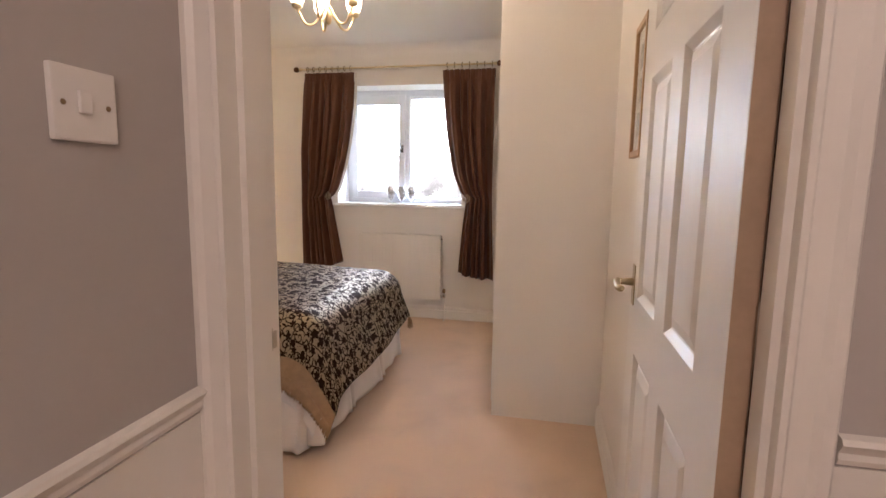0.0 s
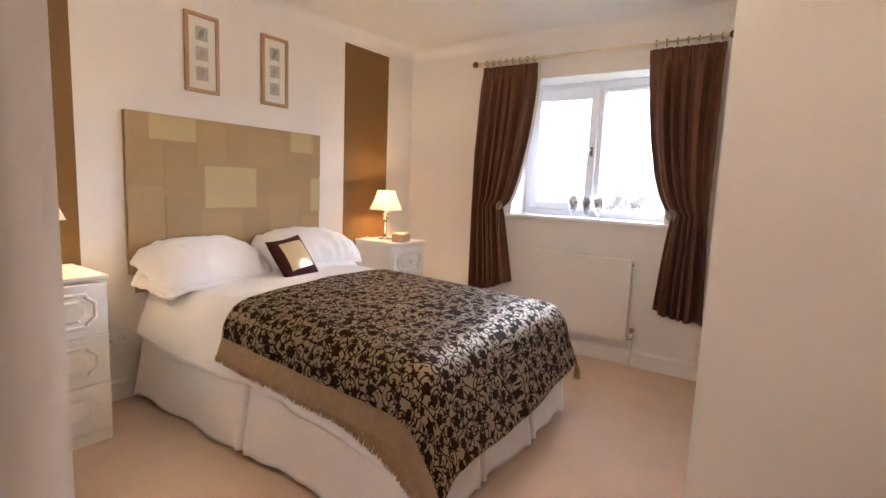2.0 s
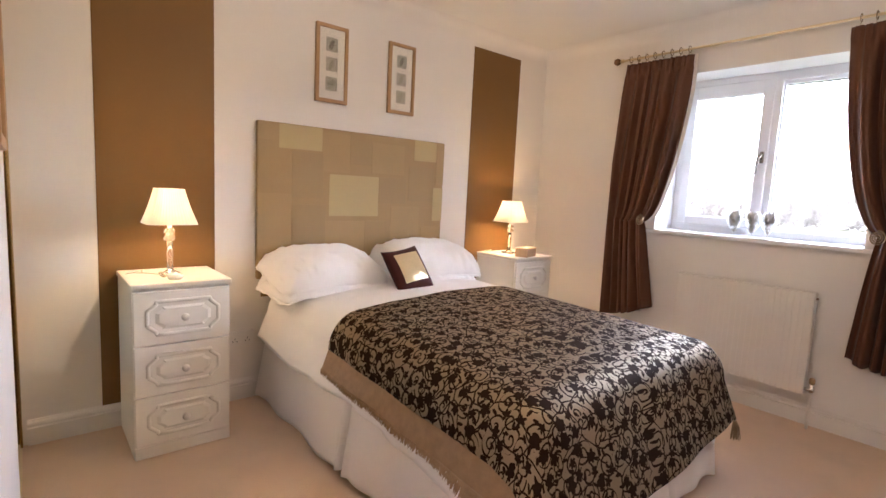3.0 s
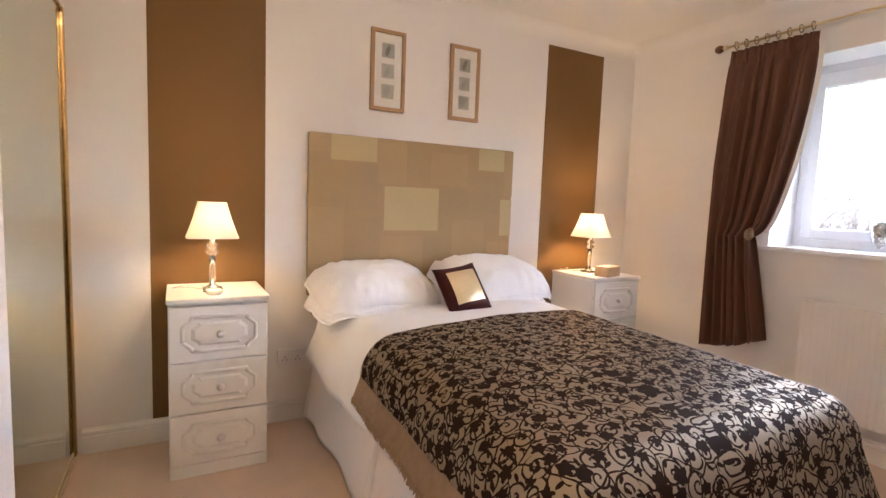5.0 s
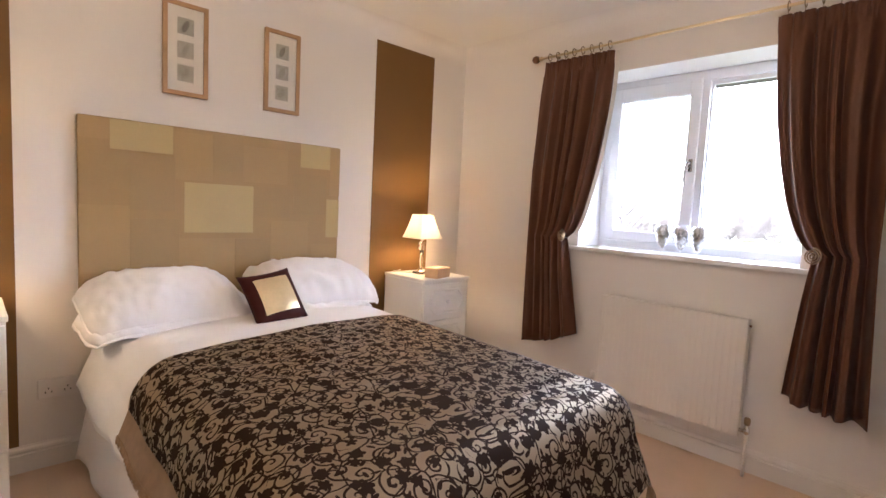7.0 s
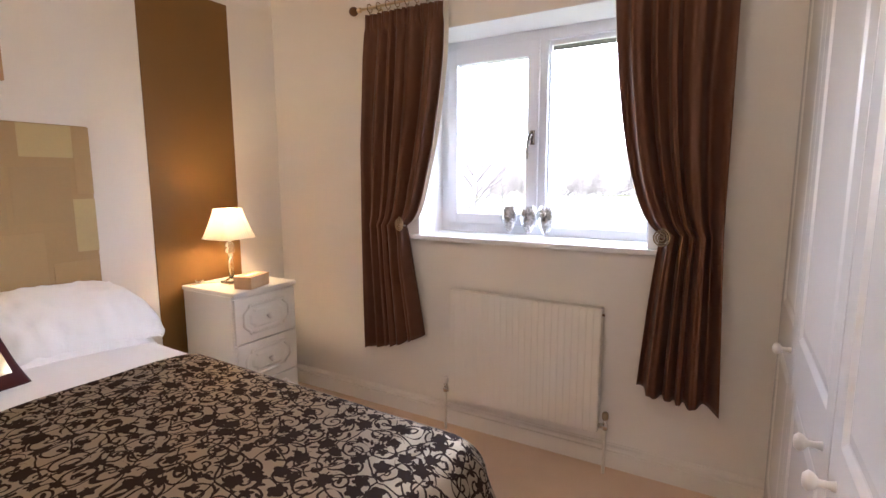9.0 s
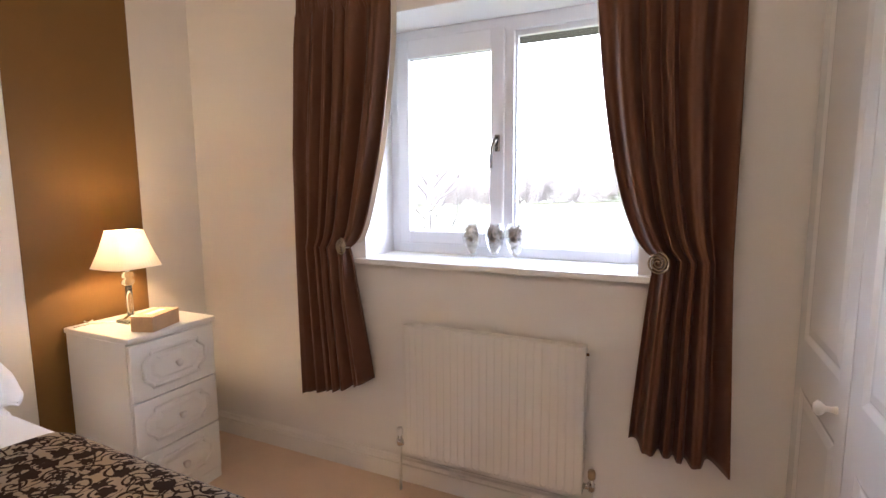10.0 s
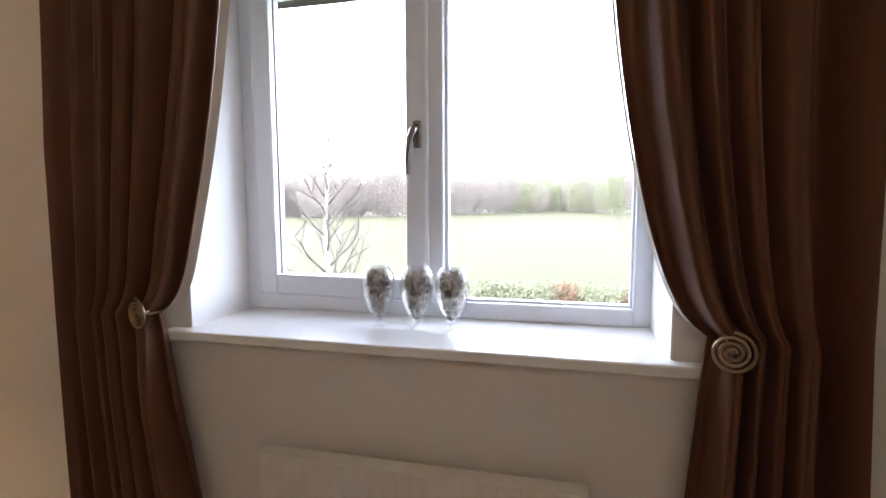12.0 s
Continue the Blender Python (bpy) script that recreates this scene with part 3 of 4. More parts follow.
        return Vector((q.x + s * (0.002 + edge * u), q.y + 0.004 + 0.012 * u, q.z))
    part("lining", grid(lambda u, v: back(0.01 + 0.94 * u, v), folds * 28, 70), M_LINING, ob, "cream lining behind the brown satin")
    # pale lining strip, also painted in as the satin highlight on the inner edge
    part("lining_highlight", grid(lambda u, v: hem(u, v * 0.61), 2, 60), M_LINING, ob, "pale lining strip that also paints the satin highlight of the inner edge")
    n = folds + 2
    for i in range(n):
        u = (i + 0.5) / n
        x = x_out_top + (x_in_top - x_out_top) * u
        r = bmesh.new()
        tube([(x - ox + 0.0, 4.51 - oy + 0.021 * math.cos(a), 2.260 - oz + 0.021 * math.sin(a)) for a in (2 * math.pi * k / 16 for k in range(17))], 0.0025, 6, r)
        tube([(x - ox, 4.508 - oy, 2.243 - oz), (x - ox, 4.508 - oy, 2.205 - oz)], 0.0015, 5, r)
        part("curtain_ring", r, M_ANTIQUE, ob)
    return ob


curtain(0.017, -1.845, -1.368, -1.888, -1.625, -1.885, -1.50, 2.225, 1.115, 0.385, 0.51, 6, 3, "brown satin lined curtain tied back from the window, gathered")
curtain(0.004, -0.095, -0.548, -0.093, -0.325, -0.062, -0.385, 2.22, 1.135, 0.412, 0.462, 5, 8, "brown satin lined curtain tied back with brass spiral holdback")

pole = thing("curtain_pole", "slim brass curtain pole with dark bronze ball finials", "curtain pole", (-1.0, YN, 2.262))
part("rod", tube([(-0.90, -0.09, 0), (0.92, -0.09, 0)], 0.0075, 14), M_BRASS, pole)
for x in (-0.925, 0.935):
    f_ = lathe([(0.002, -0.026), (0.014, -0.022), (0.022, -0.012), (0.025, 0), (0.022, 0.012), (0.014, 0.022), (0.002, 0.026)], 20, axis=pose(x, -0.09, 0, 0, 90, 0))
    part("finial", f_, M_BRONZE, pole, "dark bronze ball")
    part("collar", lathe([(0.008, -0.012), (0.013, -0.008), (0.010, 0), (0.014, 0.008), (0.008, 0.012)], 16, axis=pose(x - math.copysign(0.038, x), -0.09, 0, 0, 90, 0)), M_BRASS, pole)
for x in (-0.80, 0.90 - 0.045):
    b_ = tube([(x, 0, 0.012), (x, -0.05, 0.012), (x, -0.09, 0)], 0.006, 10)
    part("bracket", b_, M_BRASS, pole)


def holdback(x, y, z, yaw, label):
    ob = thing("curtain_holdback", label, "holdback", (x, y, z), group="spiral curtain holdbacks", turn=yaw)
    sp = bmesh.new()
    pts = []
    for i in range(97):
        a = i / 96 * 2 * math.pi * 3.25
        r = 0.005 + 0.033 * (i / 96)
        pts.append((r * math.cos(a), 0.0, r * math.sin(a)))
    tube(pts, 0.0034, 8, sp)
    part("spiral", sp, M_ANTIQUE, ob, "antique brass wire spiral")
    part("stem", tube([(0, 0.004, 0), (0, 0.012, 0.0), (0, 0.03, 0.0)], 0.004, 8), M_ANTIQUE, ob)
    return ob


holdback(-0.315, 4.445, 1.125, -18, "antique brass spiral holdback gathering the brown curtain")
holdback(-1.618, 4.470, 1.122, -18, "antique brass spiral holdback gathering the brown curtain")

# ---- radiator ----
rad = thing("radiator", "white ribbed panel radiator with brass valves under the window", "radiator", (-1.325, YN, 0.20))
bm = bmesh.new()
RW, RH = 0.775, 0.585
n = 24
step = RW / n


def rad_face(u, v):
    x = u * RW
    k = (x / step) % 1.0
    d = 0.016 * math.exp(-((k - 0.5) / 0.27) ** 4)
    edge = min(1.0, min(v, 1 - v) / 0.06) * (1 if 0.02 < u < 0.98 else 0)
    return Vector((x, -0.105 + d * edge, v * RH))


part("panel", grid(rad_face, n * 14, 24), M_RAD, rad)
part("body", box(mesh_box(0.001, RW - 0.001, -0.104, -0.090, 0.001, RH - 0.001, 0.004), 0.004, RW - 0.004, -0.062, -0.050, 0.01, RH - 0.01, 0.004), M_RAD, rad)
part("top_grille", mesh_box(-0.001, RW + 0.001, -0.1, -0.052, RH - 0.006, RH + 0.002, 0.002), M_RAD, rad)
for x in (-0.003, RW):
    part("side_panel", mesh_box(x, x + 0.003, -0.1, -0.052, 0.0, RH, 0.001), M_RAD, rad)
for x in (0.10, RW - 0.10):
    part("bracket", mesh_box(x, x + 0.03, -0.052, 0, 0.1, RH - 0.1, 0.002), M_RAD, rad)
part("air_vent", lathe([(0.006, 0), (0.006, 0.012), (0.003, 0.014)], 10, axis=pose(RW, -0.078, RH - 0.03, 0, 90, 0)), M_BRONZE, rad)
for x, s in ((-0.035, 1), (RW + 0.035, -1)):
    v_ = lathe([(0.011, -0.03), (0.015, -0.022), (0.015, 0.0), (0.011, 0.004), (0.011, 0.021)], 14, (x, -0.078, 0.045))
    tube([(x, -0.078, 0.03), (x + s * 0.035, -0.078, 0.03)], 0.011, 10, v_)
    vp = part("valve", v_, M_CHROME, rad, "nickel radiator valve")
    part("valve_cap", lathe([(0.013, 0), (0.015, 0.004), (0.015, 0.026), (0.011, 0.034)], 16, (x, -0.078, 0.066)), M_PLASTIC if s > 0 else M_SCREW, vp, "white plastic cap" if s > 0 else "coppery thermostat cap")
    part("pipe", tube([(x, -0.078, 0.02), (x, -0.078, -0.2)], 0.0075, 10), M_RAD, rad, "white painted pipe down to the carpet")

# ---- glass vases of pebbles on the sill ----


def vase(x, y, z):
    ob = thing("glass_vase", "small clear glass teardrop vase filled with dark shells on white sill", "vase", (x, y, z), group="vases on the sill")
    prof = [(0.018, 0.0), (0.018, 0.003), (0.007, 0.006), (0.006, 0.016), (0.012, 0.028), (0.029, 0.055), (0.041, 0.085), (0.045, 0.115), (0.043, 0.142), (0.033, 0.165)]
    inner = [(0.030, 0.165), (0.040, 0.141), (0.042, 0.115), (0.038, 0.086), (0.026, 0.057), (0.009, 0.034), (0.002, 0.03)]
    part("glass_body", lathe(prof + inner, 24), M_VASE, ob)
    rnd = random.Random(5)
    f_ = bmesh.new()
    for k in range(250):
        h = rnd.uniform(0.034, 0.150)
        r = 0.028 * math.sin(min(1, (h - 0.02) / 0.085) * math.pi / 2) * rnd.uniform(0.55, 1.0)
        if h > 0.14:
            r *= 0.8
        a = rnd.uniform(0, 6.28)
        m = Matrix.Translation((r * math.cos(a), r * math.sin(a), h)) @ Euler([rnd.uniform(0, 3) for _ in range(3)]).to_matrix().to_4x4() @ Matrix.Diagonal((0.0105, 0.0065, 0.0022, 1))
        bmesh.ops.create_icosphere(f_, subdivisions=1, radius=1.0, matrix=m)
    part("filling", f_, M_SHELL, ob, "dark and pale broken shells")
    return ob


def shell_material():
    m = material("broken_shells", (0.3, 0.26, 0.22), 0.5)
    n, l = m.node_tree.nodes, m.node_tree.links
    g = n.new("ShaderNodeNewGeometry")
    r = n.new("ShaderNodeValToRGB")
    r.color_ramp.elements[0].color, r.color_ramp.elements[1].color = (0.09, 0.075, 0.065, 1), (0.62, 0.55, 0.46, 1)
    l.new(g.outputs["Random Per Island"], r.inputs[0])
    l.new(r.outputs[0], n["Principled BSDF"].inputs["Base Color"])
    return m


M_SHELL = shell_material()
v0 = vase(-1.085, 4.715, WZ0 + 0.026)
for x in (-0.98, -0.885):
    copy_thing(v0, pose(x, 4.718, WZ0 + 0.026, 0, 0, 40 + x * 300))

# ---- bed ----
BX0, BX1, BY0, BY1 = -2.60, -0.63, 2.165, 3.52
BTOP = 0.63


def drape(x, y, top, r, flare=0.06, x0=BX0, x1=BX1, y0=BY0, y1=BY1, ripple=0.0, seed=0.0, corner=0.012):
    """Lays the point (x, y) of a flat cloth over the bed's rounded block."""
    ix0, ix1, iy0, iy1 = x0 - 1, x1 - r, y0 + r, y1 - r
    cx, cy = min(x, ix1), max(iy0, min(iy1, y))
    dx, dy = x - cx, y - cy
    L = math.hypot(dx, dy)
    crown = 0.04 * (1 - ((y - (y0 + y1) / 2) / ((y1 - y0) / 2)) ** 2 if y0 < y < y1 else 0)
    crown *= min(1.0, max(0.0, (x1 - x) / 0.5))
    slope = 0.03 * min(1.0, max(0.0, (-1.0 - x) / 1.2))
    if L < 1e-6:
        return Vector((x, y, top + crown + slope + 0.004 * noise.noise(Vector((x * 5, y * 5, seed))) + 0.006 * noise.noise(Vector((x * 14, y * 3.5, seed + 4)))))
    nx, ny = dx / L, dy / L
    q = r * math.pi / 2
    if L < q:
        out, down = r * math.sin(L / r), r * (1 - math.cos(L / r))
    else:
        out, down = r + flare * (L - q), r + (L - q)
    s = (x if abs(ny) > abs(nx) else y)
    both = abs(nx * ny) * 2
    wave = ripple * math.sin(s * 17 + seed) * min(1.0, down / 0.2) * (1 - both)
    fold = corner * both * math.sin(math.atan2(ny, nx) * 8) * min(1.0, down / 0.15)
    out += wave + fold
    return Vector((cx + nx * out, cy + ny * out, top + crown + slope - down))


bed = thing("bed", "double divan bed made up with white cotton covers and valance", "bed", ((BX0 + BX1) / 2, (BY0 + BY1) / 2, 0))
bo = bed.location.copy()
part("divan_base", mesh_box(BX0 - bo.x, BX1 - 0.03 - bo.x, BY0 + 0.03 - bo.y, BY1 - 0.03 - bo.y, 0.05, 0.33, 0.02), M_VALANCE, bed)
for fx in (BX0 + 0.15, BX1 - 0.15):
    for fy in (BY0 + 0.15, BY1 - 0.15):
        part("castor", lathe([(0.02, 0), (0.025, 0.02), (0.015, 0.052)], 12, (fx - bo.x, fy - bo.y, 0)), M_DARK, bed)
part("mattress", mesh_box(BX0 - bo.x, BX1 - 0.012 - bo.x, BY0 + 0.012 - bo.y, BY1 - 0.012 - bo.y, 0.33, BTOP - 0.015, 0.11, 5), M_LINEN, bed)


def valance_side(p0, p1, out, pleats):
    """A gathered skirt from p0 to p1 with inverted pleats at the given fractions."""
    a, b, o = Vector((*p0, 0)), Vector((*p1, 0)), Vector((*out, 0))
    length = (b - a).length

    def pt(u, v):
        s = u * length
        d = 0.004 + 0.034 * v + 0.010 * v * v * math.sin(s * 7.5 + 0.7) + 0.006 * v * math.sin(s * 19 + 2 * math.sin(s * 5))
        for k in pleats:
            w = (u - k) * length
            d -= 0.05 * math.exp(-(w / 0.012) ** 2)
            d += 0.020 * v * math.exp(-((abs(w) - 0.028) / 0.02) ** 2)
        hem = 0.020 + 0.014 * math.sin(s * 6.1 + 1.0) + 0.006 * math.sin(s * 15)
        z = 0.385 + (hem - 0.385) * v
        return a + (b - a) * u + o * d + Vector((0, 0, z)) - bo
    return grid(pt, int(length * 110), 16)


vy = part("valance", valance_side((BX0, BY0), (BX1 - 0.03, BY0), (0, -1), (0.0, 0.52, 1.0)), M_VALANCE, bed, "white pleated bed skirt")
sheet(vy, 0.003)
sheet(part("valance", valance_side((BX1 - 0.03, BY0), (BX1 - 0.03, BY1), (1, 0), (0.0, 0.33, 0.66, 1.0)), M_VALANCE, bed, "white pleated bed skirt"), 0.003)
sheet(part("valance", valance_side((BX1 - 0.03, BY1), (BX0, BY1), (0, 1), (0.5,)), M_VALANCE, bed, "white pleated bed skirt"), 0.003)

duvet = thing("bed_sheet", "white cotton bedspread lying smooth over the mattress", "bedspread", (*bo.xy, 0.62))
do = duvet.location.copy()
OV = 0.28


def spread(u, v):
    x = BX0 + 0.06 + (BX1 + OV + 0.02 - BX0 - 0.06) * u
    low = BY0 - 0.215 - 0.10 * u - 0.02 * math.sin(u * 9)
    y = low + (BY1 + OV - 0.05 - low) * v
    side = min(1, max(0, (u - 0.05) / 0.1))
    tuck = 0.010 * min(1.0, max(0.0, (x + 1.9) / 0.3))
    p = drape(x, y, BTOP, 0.125, 0.14 + 0.28 * (1 - min(1, u * 2.2)), x1=BX1 - 0.008, y0=BY0 + tuck, y1=BY1 - tuck, ripple=0.004, seed=2.0, corner=0.006)
    loose = max(min(1.0, max(0.0, (0.45 - p.z) / 0.06)), min(1.0, max(0.0, (-1.98 - x) / 0.1)))
    loose *= min(1.0, max(0.0, (-0.95 - x) / 0.15))
    if loose > 0:
        p.y -= 0.026 * loose * noise.noise(Vector((x * 6, p.z * 3, 3.0))) * min(1.0, max(0.0, BTOP - 0.03 - p.z) / 0.12) * (1 if y < 2.8 else -1)
    return p - do


sheet(part("sheet", grid(spread, 110, 90), M_LINEN, duvet), 0.016, 0)

throw = thing("bed_throw", "black and gold damask throw with gold-brown fringed edges over the bed", "throw", (*bo.xy, 0.64))
to = throw.location.copy()
TX0, TX1 = -1.90, BX1 + 0.335
TY0, TY1 = BY0 - 0.10, BY1 + 0.075


def throw_at(x, y):
    y -= 0.05 * (x - TX0) / (TX1 - TX0) if y < 2.8 else 0.0
    x -= 0.075 * max(0.0, (y - 2.8) / 0.8) * max(0.0, x - TX0) / (TX1 - TX0)
    return drape(x, y, BTOP + 0.016, 0.145, 0.38, x1=BX1 + 0.034, y0=BY0 - 0.022, y1=BY1 + 0.022, ripple=0.004, seed=2.0)


def throw_pt(u, v):
    return throw_at(TX0 + (TX1 - TX0) * u + 0.13 * (1 - v) * (1 - u), TY0 + (TY1 - TY0) * v) - to


sheet(part("cloth", grid(throw_pt, 110, 110, lambda u, v: ((TX1 - TX0) * u, (TY1 - TY0) * v)), M_THROW, throw), 0.005, 0)


def fringe(south):
    y_in = TY0 if south else TY1
    s = -1 if south else 1

    def tx(u):
        return TX0 + (TX1 - TX0) * u + (0.13 * (1 - u) if south else 0.0)
    bm = grid(lambda u, v: throw_at(tx(u), y_in + s * 0.086 * v) + Vector((0, s * 0.002, 0.003)) - to, 90, 4)
    part("fringe_band", bm, M_FRINGE, throw, "gold-brown braid")
    rnd = random.Random(4)
    tb = bmesh.new()
    n = 900
    for i in range(n):
        u = (i + rnd.random()) / n
        x = tx(u)
        ln = 0.014 + 0.045 * min(1.0, max(0.0, (u - 0.55) / 0.2)) + rnd.uniform(-0.006, 0.012)
        lean = rnd.uniform(-0.008, 0.008)
        ps = [throw_at(x + lean * k, y_in + s * (0.082 + ln * k)) + Vector((0, s * 0.003, 0.004)) - to for k in (0, 0.35, 0.7, 1)]
        tube(ps, [0.0018, 0.0022, 0.0022, 0.0012], 4, tb)
    tagged(part("fringe", tb, M_FRINGE, throw, "loose gold-brown threads"), kind="stuff")


fringe(True)
fringe(False)
rnd = random.Random(9)
tp = throw_at(TX1, TY1) - to
ts = bmesh.new()
for i in range(40):
    o = Vector((rnd.uniform(-0.012, 0.012), rnd.uniform(-0.012, 0.012), 0))
    tube([tp + o * 0.4, tp + o + Vector((0.004, 0.004, -0.03)), tp + o * 1.5 + Vector((0.006, 0.006, -0.075 + rnd.uniform(-0.012, 0.012)))], [0.0022, 0.0025, 0.0014], 4, ts)
part("corner_tassel", ts, M_FRINGE, throw, "gold-brown corner tassel")


def pillow(label, x, y, z, w, d, h, pitch, yaw=0.0, frill=0.05, seed=0):
    ob = thing("pillow", label, "pillow", (x, y, z), turn=yaw)

    def flat(a, b, out=0.0):
        """The outline of the pillow: sides pulled in, corners rounded, ends drooping."""
        corner = 1 - 0.14 * (a * b) ** 4
        px = b * (d / 2 * (1 - 0.05 * (1 - a * a) * abs(b) ** 3) + out) * corner
        py = a * (w / 2 * (1 - 0.05 * (1 - b * b) * abs(a) ** 3) + out) * corner
        low = -0.042 * abs(a) ** 4 - 0.016 * max(0.0, b) ** 4
        return Vector((px, py, low))

    def surf(u, v, up):
        a, b = u * 2 - 1, v * 2 - 1
        t = max(0.0, (1 - abs(a) ** 3.2) * (1 - abs(b) ** 2.3)) ** 0.55
        n1 = noise.noise(Vector((a * 2.0, b * 1.6, seed))) * 0.16 + noise.noise(Vector((a * 4.5, b * 4, seed + 9))) * 0.07
        crease = 0.020 * noise.noise(Vector((a * 9, b * 3, seed + 3))) * (abs(a) ** 2 + abs(b) ** 2) * min(1.0, t * 3)
        return flat(a, b) + Vector((0, 0, h / 2 * t * (1 + n1) + crease if up > 0 else -h / 2 * t * 0.8))
    bm = bmesh.new()
    m = pose(0, 0, 0, 0, pitch, 0)
    grid(lambda u, v: m @ surf(u, v, 1), 60, 44, bm=bm)
    grid(lambda u, v: m @ surf(u, v, -1), 60, 44, bm=bm)
    bmesh.ops.remove_doubles(bm, verts=bm.verts, dist=0.0004)
    part("cushion", bm, M_LINEN, ob)
    if frill:
        fr = bmesh.new()

        def flange(t, k):
            q = t * 4
            i, f = int(q) % 4, q - int(q)
            cs = [(-1, -1), (1, -1), (1, 1), (-1, 1)]
            a0, a1 = cs[i], cs[(i + 1) % 4]
            a, b = a0[0] + (a1[0] - a0[0]) * f, a0[1] + (a1[1] - a0[1]) * f
            sag = -frill * k * k * (0.75 + 0.25 * math.sin(t * 45 + seed))
            p = flat(a, b, frill * k * (0.72 + 0.12 * math.sin(t * 33 + seed)) - 0.006)
            return m @ (p + Vector((0, 0, sag + 0.003 * k * math.sin(t * 110))))
        grid(flange, 200, 6, bm=fr)
        sheet(part("flange", fr, M_LINEN, ob, "flat white border"), 0.005, 0)
    return ob


pillow("plump white cotton pillow with flat border leaning on the headboard", -2.375, 2.425, 0.790, 0.70, 0.46, 0.225, 15, 2, 0.012, 1)
pillow("plump white cotton pillow with flat border leaning on the headboard", -2.385, 3.175, 0.800, 0.74, 0.46, 0.235, 17, -2, 0.012, 2)
pillow("under pillow in white cotton lying flat on the bed", -2.37, 2.42, 0.715, 0.70, 0.45, 0.14, 3, 1, 0.014, 3)
pillow("under pillow in white cotton lying flat on the bed", -2.38, 3.14, 0.715, 0.70, 0.45, 0.14, 3, -1, 0.014, 4)

cush = thing("cushion", "small burgundy velvet cushion with gold satin centre on white bed", "cushion", (-2.10, 2.805, 0.795), turn=0)


def cushion_bm(w, h, scale=1.0, lift=0.0, half=False):
    bm = bmesh.new()

    def s(u, v, up):
        a, b = (u * 2 - 1) * scale, (v * 2 - 1) * scale
        t = max(0.0, (1 - abs(a) ** 2.5) * (1 - abs(b) ** 2.5)) ** 0.5
        p = 1 - 0.08 * (1 - b * b) * abs(a) ** 2
        q = 1 - 0.08 * (1 - a * a) * abs(b) ** 2
        return Vector((up * (h / 2 * t + lift), a * w / 2 * p, b * w / 2 * q))
    grid(lambda u, v: s(u, v, 1), 24, 24, bm=bm)
    if not half:
        grid(lambda u, v: s(u, v, -1), 24, 24, bm=bm)
        bmesh.ops.remove_doubles(bm, verts=bm.verts, dist=0.0004)
    bmesh.ops.transform(bm, matrix=pose(0, 0, 0, 7, -34, 4), verts=bm.verts)
    return bm


part("cover", cushion_bm(0.275, 0.10), M_BURG, cush, "dark burgundy velvet")
part("centre_panel", cushion_bm(0.275, 0.10, 0.66, 0.003, True), M_GOLD, cush, "shiny gold satin square")

# ---- headboard ----
hb = thing("headboard", "upholstered patchwork headboard in tan and gold suede squares", "headboard", (XW, 2.795, 1.0))
bm = bmesh.new()
box(bm, 0.0, 0.032, -0.672, 0.68, -0.30, 0.60, 0.012, 3)
M_HB = material("tan_suede", (0.375, 0.25, 0.112), 0.75, vary=0.06, scale=3, bump=0.15, bump_scale=200, depth=0.0008)
part("padded_panel", bm, M_HB, hb)
TONES = {
    "gold": material("gold_suede", (0.475, 0.362, 0.165), 0.6, vary=0.05, scale=3, bump=0.12, bump_scale=200, depth=0.0008),
    "tan": material("warm_tan_suede", (0.395, 0.266, 0.118), 0.7, vary=0.05, scale=3, bump=0.12, bump_scale=200, depth=0.0008),
    "taupe": material("taupe_suede", (0.36, 0.245, 0.114), 0.75, vary=0.05, scale=3, bump=0.12, bump_scale=200, depth=0.0008),
}
PATCHES = [(0.12, 0.39, 0.0, 0.14, "gold"), (0.0, 0.12, 0.0, 0.10, "tan"), (0.39, 0.58, 0.02, 0.26, "tan"), (0.44, 0.80, 0.27, 0.53, "gold"),
           (0.0, 0.20, 0.40, 0.72, "tan"), (0.20, 0.40, 0.15, 0.42, "taupe"), (0.58, 0.74, 0.0, 0.20, "taupe"), (0.74, 1.0, 0.05, 0.25, "tan"),
           (1.08, 1.28, 0.0, 0.14, "gold"), (1.28, 1.35, 0.0, 0.30, "tan"), (1.26, 1.35, 0.32, 0.56, "gold"), (0.90, 1.14, 0.46, 0.74, "tan"),
           (0.80, 1.02, 0.27, 0.44, "taupe"), (1.04, 1.26, 0.18, 0.42, "taupe"), (0.38, 0.70, 0.56, 0.86, "tan"), (0.70, 0.90, 0.56, 0.80, "taupe"),
           (1.16, 1.34, 0.60, 0.90, "tan"), (0.02, 0.36, 0.74, 1.0, "taupe"), (0.20, 0.42, 0.46, 0.70, "taupe")]
for k, (a, b, c, d, tone) in enumerate(PATCHES):
    part("patch", mesh_box(0.031, 0.0326 + 0.00012 * k, -0.670 + a + 0.001, -0.670 + b - 0.001, 0.598 - d, 0.596 - c, 0.0006, 1), TONES[tone], hb, {"gold": "gold suede square", "tan": "warm tan suede square", "taupe": "taupe suede square"}[tone])

# ---- pictures ----


